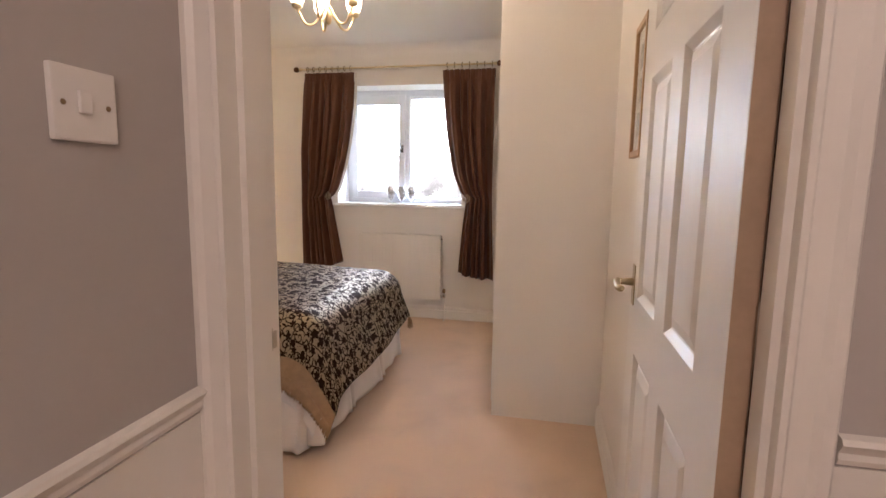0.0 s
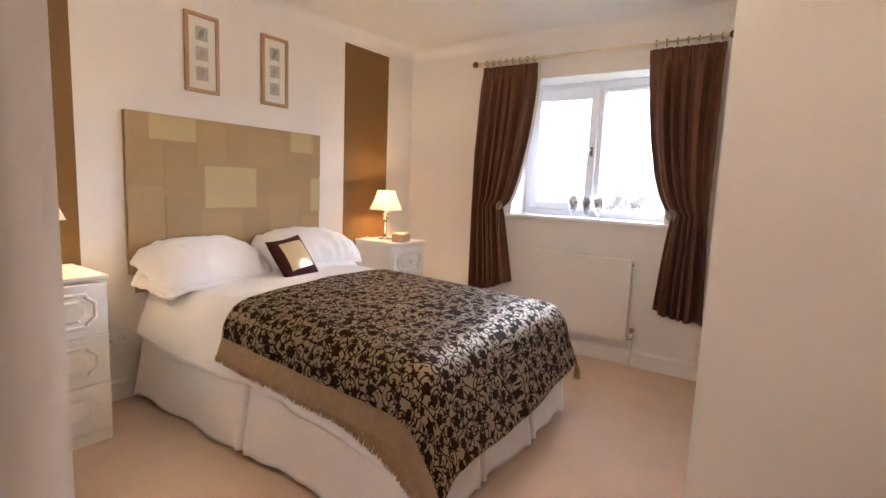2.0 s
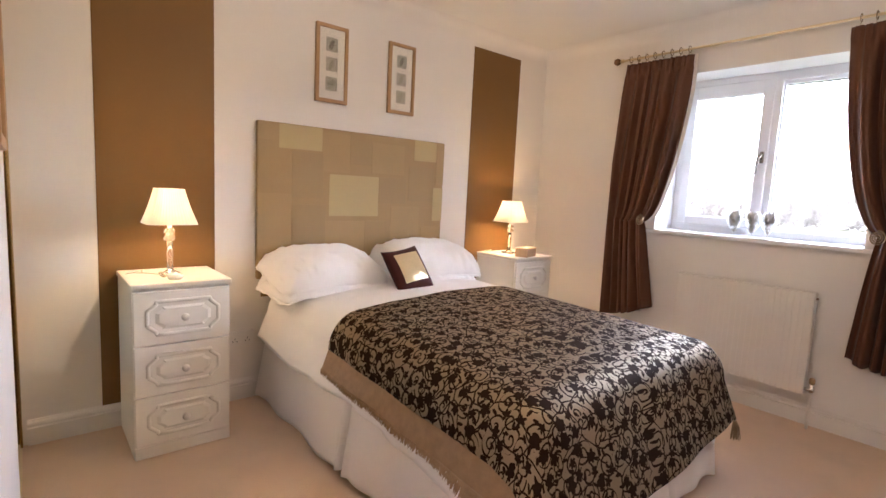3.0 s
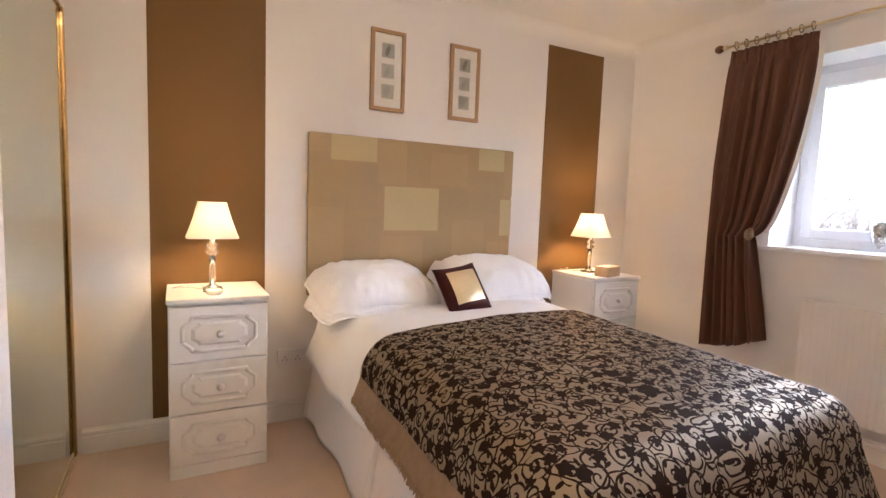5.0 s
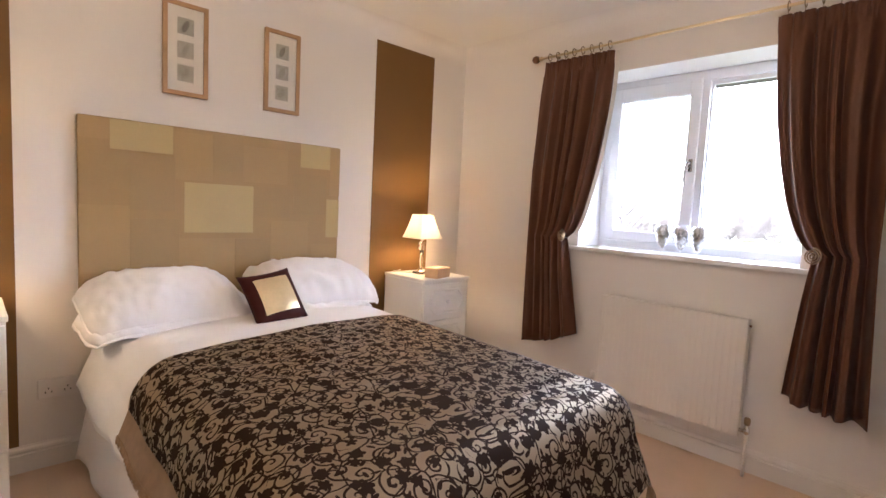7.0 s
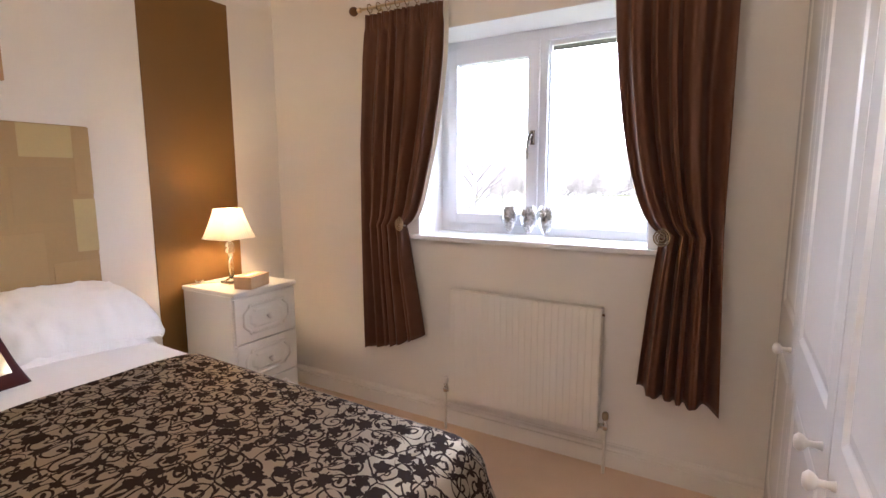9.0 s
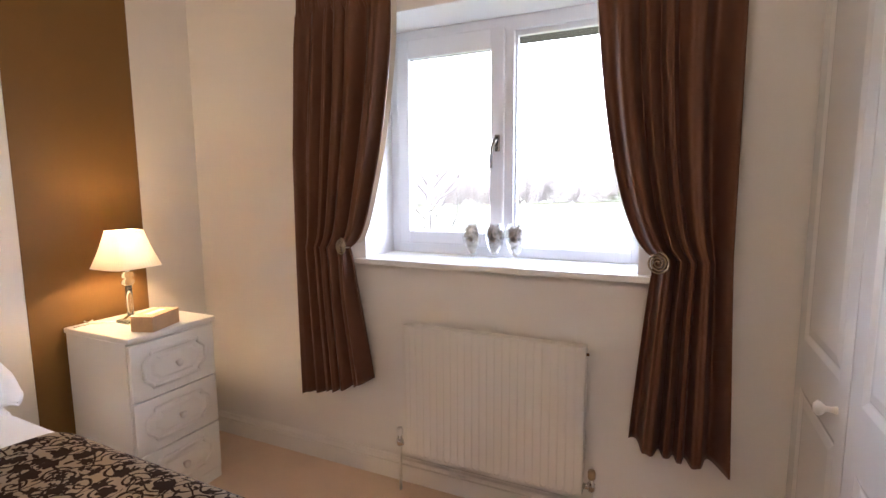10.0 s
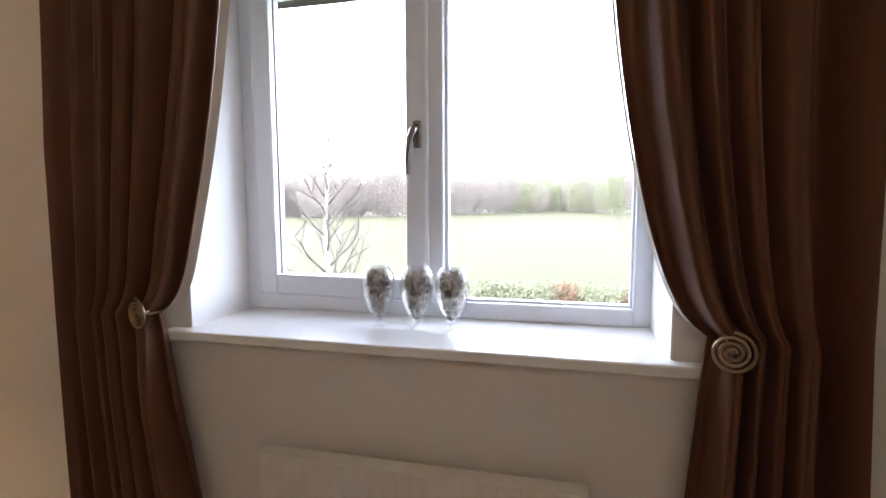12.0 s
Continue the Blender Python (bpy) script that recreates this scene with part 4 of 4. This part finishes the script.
def picture(label, x, y, z, w, h, yaw):
    ob = thing("picture_frame", label, "picture", (x, y, z), group="triple leaf pictures", turn=yaw)
    fwid, dep = 0.022, 0.022
    bm = bmesh.new()
    box(bm, 0, dep, -w / 2, -w / 2 + fwid, -h / 2, h / 2, 0.003)
    box(bm, 0, dep, w / 2 - fwid, w / 2, -h / 2, h / 2, 0.003)
    box(bm, 0.0003, dep - 0.0006, -w / 2 + fwid - 0.003, w / 2 - fwid + 0.003, -h / 2, -h / 2 + fwid, 0.003)
    box(bm, 0.0003, dep - 0.0006, -w / 2 + fwid - 0.003, w / 2 - fwid + 0.003, h / 2 - fwid, h / 2, 0.003)
    part("frame", bm, M_OAK, ob)
    wi, hi, s = w - 2 * fwid, h - 2 * fwid, 0.082
    m = bmesh.new()
    zs = [-0.115, 0.0, 0.115]
    edges = [-hi / 2]
    for k in zs:
        edges += [k - s / 2, k + s / 2]
    edges.append(hi / 2)
    box(m, 0.008, 0.011, -wi / 2, -s / 2 + 0.002, -hi / 2, hi / 2)
    box(m, 0.008, 0.011, s / 2 - 0.002, wi / 2, -hi / 2, hi / 2)
    for a, b in zip(edges[::2], edges[1::2]):
        box(m, 0.008, 0.011, -s / 2 + 0.002, s / 2 - 0.002, a, b)
    part("mount", m, M_MOUNT, ob, "cream mount with three square windows")
    for i, k in enumerate(zs):
        p_ = part("print", mesh_box(0.004, 0.006, -s / 2, s / 2, k - s / 2, k + s / 2), (M_PRINT_A, M_PRINT_B, M_PRINT_C)[i], ob, "small faded leaf print")
        lf = bmesh.new()
        vs = []
        for j in range(14):
            t = j / 14 * 2 * math.pi
            r = 0.5 + 0.5 * math.cos(t)
            vs.append(lf.verts.new((0.0068, 0.015 * math.sin(t) + 0.010 * math.cos(t), k + 0.030 * math.cos(t))))
        lf.faces.new(vs)
        part("leaf", lf, M_LEAF if i == 2 else M_LEAFB, p_, "pressed grey-brown leaf")
    part("glazing", mesh_box(0.014, 0.016, -wi / 2, wi / 2, -hi / 2, hi / 2), M_PICGLASS, ob, "clear glass").visible_shadow = False
    return ob


M_PRINT_A = material("faded_print", (0.42, 0.39, 0.31), 0.7, vary=0.2, scale=30)
M_PRINT_B = material("pale_print", (0.44, 0.40, 0.33), 0.7, vary=0.15, scale=30)
M_PRINT_C = material("pale_grey_print", (0.40, 0.38, 0.31), 0.7, vary=0.18, scale=30)
M_LEAF = material("pressed_leaf_dark", (0.20, 0.18, 0.14), 0.7)
M_LEAFB = material("pressed_leaf", (0.34, 0.31, 0.24), 0.7)
L1 = "narrow oak picture frame with three small leaf prints in cream mount"
p1 = picture(L1, XW, 2.575, 1.985, 0.212, 0.455, 0)
copy_thing(p1, pose(XW, 3.088, 1.985, 0, 0, 0))
copy_thing(p1, pose(XE, 2.025, 1.585, 0, 0, 180))
big = thing("picture_frame", "large light oak picture frame with brown print in grey mount", "picture", (-0.80, YS, 1.585), turn=90)
part("frame", frame_bm(-0.15, 0.15, -0.30, 0.30, 0.020, -0.022, 0.0, 0.003), M_OAK, big).matrix_basis = pose(0, 0, 0, 0, 0, 90)
part("mount", mesh_box(0.006, 0.009, -0.131, 0.131, -0.281, 0.281), M_MOUNT, big, "pale grey mount")
part("print", mesh_box(0.009, 0.0105, -0.075, 0.075, -0.10, 0.22, 0.0004), material("brown_print", (0.20, 0.11, 0.06), 0.7, vary=0.5, scale=14), big, "soft brown print")
part("glazing", mesh_box(0.014, 0.016, -0.131, 0.131, -0.281, 0.281), M_PICGLASS, big, "clear glass").visible_shadow = False

# ---- bedside cabinets ----


def cabinet(label, x0, y0, w, d, h):
    ob = thing("bedside_cabinet", label, "bedside cabinet", (x0, y0, 0), group="bedside cabinets")
    part("carcass", mesh_box(0, d - 0.02, 0.0, w, 0.0, h - 0.024, 0.003), M_FURN, ob)
    part("top", mesh_box(-0.003, d + 0.008, -0.006, w + 0.006, h - 0.022, h, 0.006, 3), M_FURN, ob)
    part("plinth", mesh_box(d - 0.022, d - 0.006, 0.001, w - 0.001, 0.0, 0.055, 0.002), M_FURN, ob)
    hs = [(0.060, 0.284), (0.289, 0.515), (0.520, h - 0.036)]
    for z0, z1 in hs:
        dr = part("drawer", mesh_box(d - 0.018, d, 0.003, w - 0.003, z0, z1, 0.004), M_FURN, ob)
        cy, cz = w / 2, (z0 + z1) / 2
        a, b, c = w / 2 - 0.055, (z1 - z0) / 2 - 0.045, 0.035
        outline = [(-a, -b + c * 1.2), (-a + c, -b + c * 0.35), (-a + c, -b), (a - c, -b), (a - c, -b + c * 0.35), (a, -b + c * 1.2),
                   (a, b - c * 1.2), (a - c, b - c * 0.35), (a - c, b), (-a + c, b), (-a + c, b - c * 0.35), (-a, b - c * 1.2)]
        pts = []
        for i, p in enumerate(outline):
            q = outline[(i + 1) % len(outline)]
            for k in range(4):
                t = k / 4
                pts.append((d + 0.001, cy + p[0] + (q[0] - p[0]) * t, cz + p[1] + (q[1] - p[1]) * t))
        pts.append(pts[0])
        part("moulding", tube(pts, 0.0085, 10), M_FURN, dr)
        field = bmesh.new()
        flat_, low_ = [], []
        for p in pts[:-1]:
            low_.append(field.verts.new((d - 0.001, cy + (p[1] - cy) * 0.80, cz + (p[2] - cz) * 0.72)))
            flat_.append(field.verts.new((d + 0.006, cy + (p[1] - cy) * 0.68, cz + (p[2] - cz) * 0.55)))
        for k in range(len(flat_)):
            field.faces.new((low_[k - 1], low_[k], flat_[k], flat_[k - 1]))
        field.faces.new(flat_)
        part("raised_field", field, M_FURN, dr)
        part("knob", lathe([(0.008, 0), (0.006, 0.008), (0.015, 0.016), (0.017, 0.022), (0.010, 0.028), (0.002, 0.030)], 18, axis=pose(d + 0.005, cy, cz, 0, 90, 0)), M_PLASTIC, dr, "round white knob")
    return ob


cab = cabinet("white three-drawer bedside cabinet with moulded drawer fronts", -2.635, 1.452, 0.402, 0.415, 0.795)
copy_thing(cab, pose(-2.62, 3.862, 0, 0, 0, 0))

# ---- bedside lamps ----


def lamp(at):
    ob = thing("table_lamp", "lit crystal-stem table lamp with square cream pleated shade on bedside cabinet", "table lamp", at, group="bedside lamps")
    part("base", mesh_box(-0.042, 0.042, -0.042, 0.042, 0.0, 0.014, 0.003), M_CRYSTAL, ob, "square glass foot")
    part("base_ring", lathe([(0.030, 0.014), (0.026, 0.022), (0.014, 0.030)], 20), M_CHROME, ob)
    part("stem", lathe([(0.013, 0.03), (0.0135, 0.165)], 20), M_CRYSTAL, ob, "clear glass column")
    part("collar", lathe([(0.014, 0.165), (0.026, 0.175), (0.027, 0.185), (0.015, 0.192), (0.010, 0.20)], 20), M_CRYSTAL, ob)
    part("glass_knop", lathe([(0.010, 0.197), (0.024, 0.203), (0.028, 0.212), (0.018, 0.222), (0.008, 0.228)], 8), M_CRYSTAL, ob)
    part("lamp_holder", lathe([(0.008, 0.226), (0.011, 0.24), (0.011, 0.285)], 14), M_PLASTIC, ob)
    part("light_bulb", lathe([(0.006, 0.285), (0.018, 0.30), (0.020, 0.315), (0.012, 0.333), (0.002, 0.338)], 16), M_BULB, ob)
    zb, zt, rb, rt = 0.250, 0.408, 0.108, 0.059

    def sh(u, v):
        q = (u * 4) % 4
        i, f = int(q), q - int(q)
        cs = [(-1, -1), (1, -1), (1, 1), (-1, 1)]
        a, b = cs[i], cs[(i + 1) % 4]
        x, y = a[0] + (b[0] - a[0]) * f, a[1] + (b[1] - a[1]) * f
        l_ = max(abs(x), abs(y))
        k = (1.0 - 0.10 * max(0, (math.hypot(x, y) - 1.15)) / 0.26)
        r = rb + (rt - rb) * v - 0.003 * math.sin(v * math.pi)
        pl = 1 + 0.006 * math.sin(u * 2 * math.pi * 60)
        return Vector((x * r * k * pl, y * r * k * pl, zb + (zt - zb) * v))
    bm = grid(sh, 240, 8)
    part("shade", bm, M_SHADE, ob, "glowing cream pleated fabric shade")
    for z, r in ((zb, rb), (zt, rt)):
        pts = [sh(i / 48, 0 if z == zb else 1) for i in range(49)]
        part("shade_trim", tube([p * 1.0 for p in pts], 0.0022, 6), M_MOUNT, ob)
    return ob


def glow(name, colour, strength):
    m = bpy.data.materials.new(name)
    m.use_nodes = True
    b = m.node_tree.nodes["Principled BSDF"]
    b.inputs["Base Color"].default_value = (0.9, 0.85, 0.75, 1)
    b.inputs["Emission Color"].default_value = (*colour, 1)
    b.inputs["Emission Strength"].default_value = strength
    return m


M_SHADEGLASS = glow("frosted_glass", (1.0, 0.80, 0.52), 0.5)
M_BULB = glow("lit_bulb", (1.0, 0.72, 0.42), 2)
lp = lamp((*LAMP_1, 0.795))
copy_thing(lp, pose(*LAMP_2, 0.795))
for x, y, yaw, s in ((-2.40, 1.60, 0, 1), (-2.47, 4.00, 0, 1)):
    fl = thing("lamp_flex", "clear lamp cable trailing behind the lamp on the cabinet", "cable", (x, y, 0.799))
    part("cable", tube([(-0.03, 0.0, 0), (-0.09, -0.05, 0), (-0.12, -0.10, 0), (-0.10, -0.13, 0.0), (-0.05, -0.11, 0.012), (-0.07, -0.07, 0.02), (-0.13, -0.06, 0.0), (-0.17, -0.05, 0.0)], 0.0028, 6), M_WIRE, fl)
ct = thing("candle_dish", "small round cut-glass dish on the white bedside cabinet", "dish", (-2.30, 1.635, 0.795))
part("dish", lathe([(0.026, 0), (0.034, 0.006), (0.036, 0.022), (0.032, 0.024), (0.028, 0.010)], 24), M_SILVERPLATE, ct)
part("candle", lathe([(0.024, 0.008), (0.024, 0.02)], 20), M_LINEN, ct)
tb = thing("tissue_box", "pale wooden tissue box on the white bedside cabinet", "tissue box", (-2.27, 4.03, 0.795), turn=18)
part("box", mesh_box(-0.05, 0.05, -0.085, 0.085, 0, 0.058, 0.003), M_TISSUE, tb)
part("lid", mesh_box(-0.052, 0.052, -0.087, 0.087, 0.058, 0.066, 0.002), M_TISSUE, tb)
part("slot", mesh_box(-0.015, 0.015, -0.05, 0.05, 0.066, 0.0672), M_LINEN, tb, "white tissue slot")

sk = thing("power_socket", "white double power socket low on the cream wall", "power socket", (XW, 2.045, 0.36))
part("plate", mesh_box(0, 0.009, -0.073, 0.073, -0.043, 0.043, 0.003), M_PLASTIC, sk)
for dy in (-0.035, 0.035):
    part("rocker", mesh_box(0.009, 0.012, dy - 0.006, dy + 0.006, 0.012, 0.030, 0.001), M_PLASTIC, sk)
    for a, b in ((0, 0.0), (-0.011, -0.016), (0.011, -0.016)):
        part("pin_hole", mesh_box(0.0088, 0.0093, dy + a - 0.002, dy + a + 0.002, b - 0.004, b + 0.004), M_DARK, sk, "dark pin hole")

# ---- fitted wardrobe on the east side ----
ward = thing("fitted_wardrobe", "white panelled fitted wardrobe with white knobs along the wall", "wardrobe", (0.126, 2.80, 0))
part("carcass", mesh_box(0.022, 0.56, 0.010, YN - 2.80 - 0.002, 0.0, CEIL - 0.002), M_FURN, ward)
y0 = 0.009
for i, dw in enumerate((0.591, 0.654, 0.530)):
    ph = panelled("door", dw, 2.30, 0.022, [(0.078, dw - 0.078, 0.10, 0.684), (0.078, dw - 0.078, 0.84, 2.19)], M_WARD, ward, 0.007)
    ph.matrix_basis = Matrix.Translation((-0.010, y0, 0.06)) @ Matrix(((0, 1, 0, 0), (1, 0, 0, 0), (0, 0, 1, 0), (0, 0, 0, 1)))
    part("knob", lathe([(0.010, 0), (0.007, 0.012), (0.007, 0.024), (0.016, 0.032), (0.019, 0.040), (0.012, 0.048), (0.002, 0.050)], 18, axis=Matrix.Translation((dw - 0.075 if i == 0 else 0.075, 0, 0.765)) @ Matrix.Rotation(radians(90), 4, "X")), M_PLASTIC, ph, "round white knob")
    y0 += dw + 0.004
part("face_frame", mesh_box(0.0135, 0.0215, 0.010, YN - 2.80 - 0.004, 0.0, CEIL - 0.003), M_FURN, ward)
part("plinth", mesh_box(0.001, 0.013, 0.02, YN - 2.80 - 0.03, 0.0, 0.055), M_FURN, ward)

# ---- mirrored wardrobe ----
mw = thing("mirrored_wardrobe", "sliding mirrored wardrobe doors with gilt metal frames", "wardrobe", (-1.62, 1.03, 0))
xa, xb, yy = -1.015, -0.004, 0.030
d_ = part("door", mesh_box(xa + 0.004, xb, yy - 0.016, yy - 0.004, 0.03, 2.02), M_FURN, mw)
part("mirror", mesh_box(xa + 0.006, xb - 0.003, yy - 0.003, yy, 0.032, 2.018), M_MIRROR, d_, "silvered mirror")
fb = bmesh.new()
for dx in (0.0, 0.018):
    tube([(xa + dx, yy + 0.004, 0.012), (xa + dx, yy + 0.004, 1.985), (xa + dx + 0.012, yy + 0.004, 2.012 - dx)], 0.0092, 12, fb)
tube([(xa + 0.012, yy + 0.003, 2.012), (xb - 0.004, yy + 0.003, 2.012)], 0.008, 10, fb)
part("door_frame", fb, M_GILT, d_, "gilt metal trim")
part("bottom_rail", mesh_box(xa + 0.012, xb - 0.002, yy - 0.003, yy + 0.004, 0.012, 0.032), M_BRASS, d_, "gilt metal rail")
part("track", mesh_box(-1.038, -0.002, -0.02, 0.04, 0.0, 0.010), M_BRASS, mw)
part("head_panel", mesh_box(-1.038, -0.002, -0.03, 0.025, 2.03, CEIL - 0.002), M_FURN, mw)
part("filler_panel", mesh_box(-1.038, -1.025, -0.03, 0.040, 0.0, 2.03), M_FURN, mw)

# ---- chandelier ----
ch = thing("chandelier", "brass five-arm chandelier with frosted glass cups, lit", "chandelier", (CHX, CHY, CHZ))
part("ceiling_rose", lathe([(0.004, CEIL - CHZ - 0.035), (0.035, CEIL - CHZ - 0.03), (0.05, CEIL - CHZ - 0.008), (0.05, CEIL - CHZ)], 24), M_BRASS, ch)
part("stem", lathe([(0.004, 0.02), (0.012, 0.03), (0.018, 0.06), (0.009, 0.09), (0.006, 0.12), (0.006, 0.38), (0.010, 0.41), (0.004, CEIL - CHZ - 0.03)], 18), M_BRASS, ch)
for i in range(5):
    a = radians(200 + 72 * i)
    c_, s_ = math.cos(a), math.sin(a)
    pts = []
    for k in range(15):
        t = k / 14
        r = 0.01 + 0.13 * t
        z = 0.10 - 0.085 * math.sin(t * math.pi * 0.85) + 0.05 * max(0, t - 0.75) * 4 * 0.5
        pts.append((c_ * r, s_ * r, z))
    pts += [(c_ * 0.140, s_ * 0.140, 0.085)]
    arm = part("arm", tube(pts, 0.0055, 8), M_BRASS, ch)
    part("cup", lathe([(0.006, 0.08), (0.022, 0.088), (0.026, 0.10), (0.022, 0.105)], 16, (c_ * 0.140, s_ * 0.140, 0)), M_BRASS, arm)
    part("glass_shade", lathe([(0.016, 0.10), (0.030, 0.115), (0.038, 0.145), (0.036, 0.175), (0.031, 0.175), (0.032, 0.147), (0.025, 0.120), (0.012, 0.106)], 20, (c_ * 0.140, s_ * 0.140, 0)), M_SHADEGLASS, arm, "glowing frosted glass cup")
    bulb("chandelier_light", (CHX + c_ * 0.140, CHY + s_ * 0.140, CHZ + 0.195), 0.33, (1.0, 0.78, 0.54), 0.02)

# ---- unseen lamp added behind the camera to brighten the hallway ----
hl = thing("hall_fill_lamp", "unseen opal dome lamp added to brighten the hallway", "ceiling light", (0.62, -0.75, CEIL))
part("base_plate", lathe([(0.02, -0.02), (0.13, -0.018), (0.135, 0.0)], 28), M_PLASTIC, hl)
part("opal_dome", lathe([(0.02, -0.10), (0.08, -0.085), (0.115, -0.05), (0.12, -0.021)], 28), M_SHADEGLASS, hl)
bulb("hall_fill_bulb", (0.62, -0.75, CEIL - 0.16), 1.8, (1.0, 0.80, 0.66), 0.09)

# ---- outside ----
GZ = -2.6
M_GRASS = material("meadow_grass", (0.039, 0.0375, 0.0075), 0.9, vary=0.25, scale=0.15, bump=0.5, bump_scale=4, depth=0.1)
# twig and green leaf base colours are lightened to carry distance haze
M_TWIG = material("hazed_winter_twigs", (0.205, 0.185, 0.165), 0.9, vary=0.12, scale=0.3)
M_GREEN = material("hazed_hedge_leaves", (0.165, 0.175, 0.110), 0.8, vary=0.15, scale=0.5)
M_RED = material("red_hedge_leaves", (0.16, 0.10, 0.06), 0.8)
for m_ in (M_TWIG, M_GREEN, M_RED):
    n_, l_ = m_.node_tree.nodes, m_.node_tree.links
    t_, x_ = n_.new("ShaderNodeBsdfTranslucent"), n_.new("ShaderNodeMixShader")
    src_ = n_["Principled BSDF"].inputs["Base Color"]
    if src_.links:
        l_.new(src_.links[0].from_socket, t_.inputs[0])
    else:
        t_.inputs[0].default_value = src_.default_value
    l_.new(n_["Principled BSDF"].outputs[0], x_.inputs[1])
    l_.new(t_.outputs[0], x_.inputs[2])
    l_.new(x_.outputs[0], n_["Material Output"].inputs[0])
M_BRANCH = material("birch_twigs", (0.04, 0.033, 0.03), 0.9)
M_BIRCH = material("birch_bark", (0.15, 0.14, 0.135), 0.8, vary=0.6, scale=9)
M_BRICK = material("brown_fascia", (0.018, 0.015, 0.014), 0.6)
bm = bmesh.new()
bmesh.ops.create_grid(bm, x_segments=60, y_segments=60, size=1500)
for v in bm.verts:
    v.co.z = GZ
structure("ground", bm, M_GRASS, "pale green grass field")
structure("eaves", mesh_box(-2.2, 0.5, YN + 0.32, YN + 0.60, 2.092, 2.30), M_BRICK, "dark brown roof eaves above the window")


def foliage(name, mat, blobs, per, size, seed, label, category, facing=1.0):
    rnd = random.Random(seed)
    verts, faces = [], []
    for bx, by, bz, rx, ry, rz in blobs:
        for _ in range(per):
            while True:
                p = Vector((rnd.uniform(-1, 1), rnd.uniform(-1, 1), rnd.uniform(-1, 1)))
                if p.length < 1:
                    break
            c = Vector((bx + p.x * rx, by + p.y * ry, bz + p.z * rz))
            a = Vector((rnd.uniform(-1, 1), facing * rnd.uniform(-1, 1), rnd.uniform(-1, 1))) * size
            b = Vector((rnd.uniform(-1, 1), facing * rnd.uniform(-1, 1), rnd.uniform(-1, 1))) * size
            k = len(verts)
            verts += [c - a, c + b, c + a, c - b]
            faces.append((k, k + 1, k + 2, k + 3))
    me = bpy.data.meshes.new(name)
    me.from_pydata(verts, [], faces)
    me.materials.append(mat)
    ob = new(name, me)
    return tagged(ob, label=label, category=category, kind="stuff")


rnd = random.Random(11)
brown, green = [], []
for i in range(190):
    x = -170 + 330 * i / 189 + rnd.uniform(-1.5, 1.5)
    near = 50 * min(1.0, max(0.0, (-x - 5) / 40)) + 30 * min(1.0, max(0.0, (x - 5) / 20))
    h = rnd.uniform(4.2, 6.2) * (0.9 if -10 < x < 8 else 1.0 if x < 0 else 1.2)
    (green if (-25 < x < 45 and rnd.random() < 0.5) else brown).append((x, 150 - near + rnd.uniform(-3, 8), GZ + h, rnd.uniform(3, 5.5), 3, h))
foliage("far_trees", M_TWIG, brown, 2400, 0.27, 1, "distant bare winter trees in brown and grey paled for haze", "trees", 0.15)
foliage("far_hedgerow", M_GREEN, green, 2400, 0.27, 2, "distant green hedgerow trees paled for haze", "trees", 0.15)
hed, red = [], []
for i in range(46):
    x = -3.4 + 14 * i / 45
    (red if (i % 7 in (2, 3) and x > -2) else hed).append((x, 20 + rnd.uniform(-0.3, 0.3), GZ + 0.62, 0.55, 0.6, 0.68))
foliage("garden_hedge", M_GREEN, hed, 420, 0.06, 3, "clipped garden hedge at the field edge", "hedge")
foliage("red_hedge", M_RED, red, 420, 0.06, 4, "reddish leaves in the garden hedge", "hedge")


def birch(x, y, height):
    ob = thing("birch_tree", "slender bare white-barked birch tree", "tree", (x, y, GZ))
    rnd = random.Random(21)
    tr = tube([(0.06 * math.sin(k * 0.9), 0, height * k / 12) for k in range(13)], [0.078 * (1 - k / 12.4) + 0.006 for k in range(13)], 10)
    part("trunk", tr, M_BIRCH, ob, "white flaking bark")
    br = bmesh.new()

    def twig(p, d, ln, r, depth):
        pts = [p.copy()]
        for k in range(5):
            p = p + d.normalized() * ln / 5
            d = d.normalized() + Vector((rnd.uniform(-0.22, 0.22), rnd.uniform(-0.22, 0.22), rnd.uniform(-0.10, 0.20)))
            pts.append(p.copy())
            if depth and k > 0:
                side = d.normalized() + Vector((rnd.uniform(-0.9, 0.9), rnd.uniform(-0.9, 0.9), rnd.uniform(-0.25, 0.5)))
                twig(p, side, ln * rnd.uniform(0.3, 0.55), r * 0.5, depth - 1)
        tube(pts, [r * (1 - k / 6.5) for k in range(6)], 4 if depth > 1 else 3, br)
    for i in range(34):
        f = i / 33
        h = height * (0.12 + 0.85 * f)
        a = i * 2.4 + rnd.uniform(-0.4, 0.4)
        ln = (1.5 * (1 - f) ** 0.9 + 0.22) * rnd.uniform(0.7, 1.1)
        twig(Vector((0.06 * math.sin(h / height * 10.8), 0, h)), Vector((math.cos(a), math.sin(a), 0.7 + 0.8 * f)), ln, 0.026 * (1 - 0.6 * f) + 0.006, 2 if f < 0.7 else 1)
    tagged(part("branches", br, M_BRANCH, ob, "thin bare branches and twigs"), kind="stuff")


birch(-6.15, 14.5, 7.2)
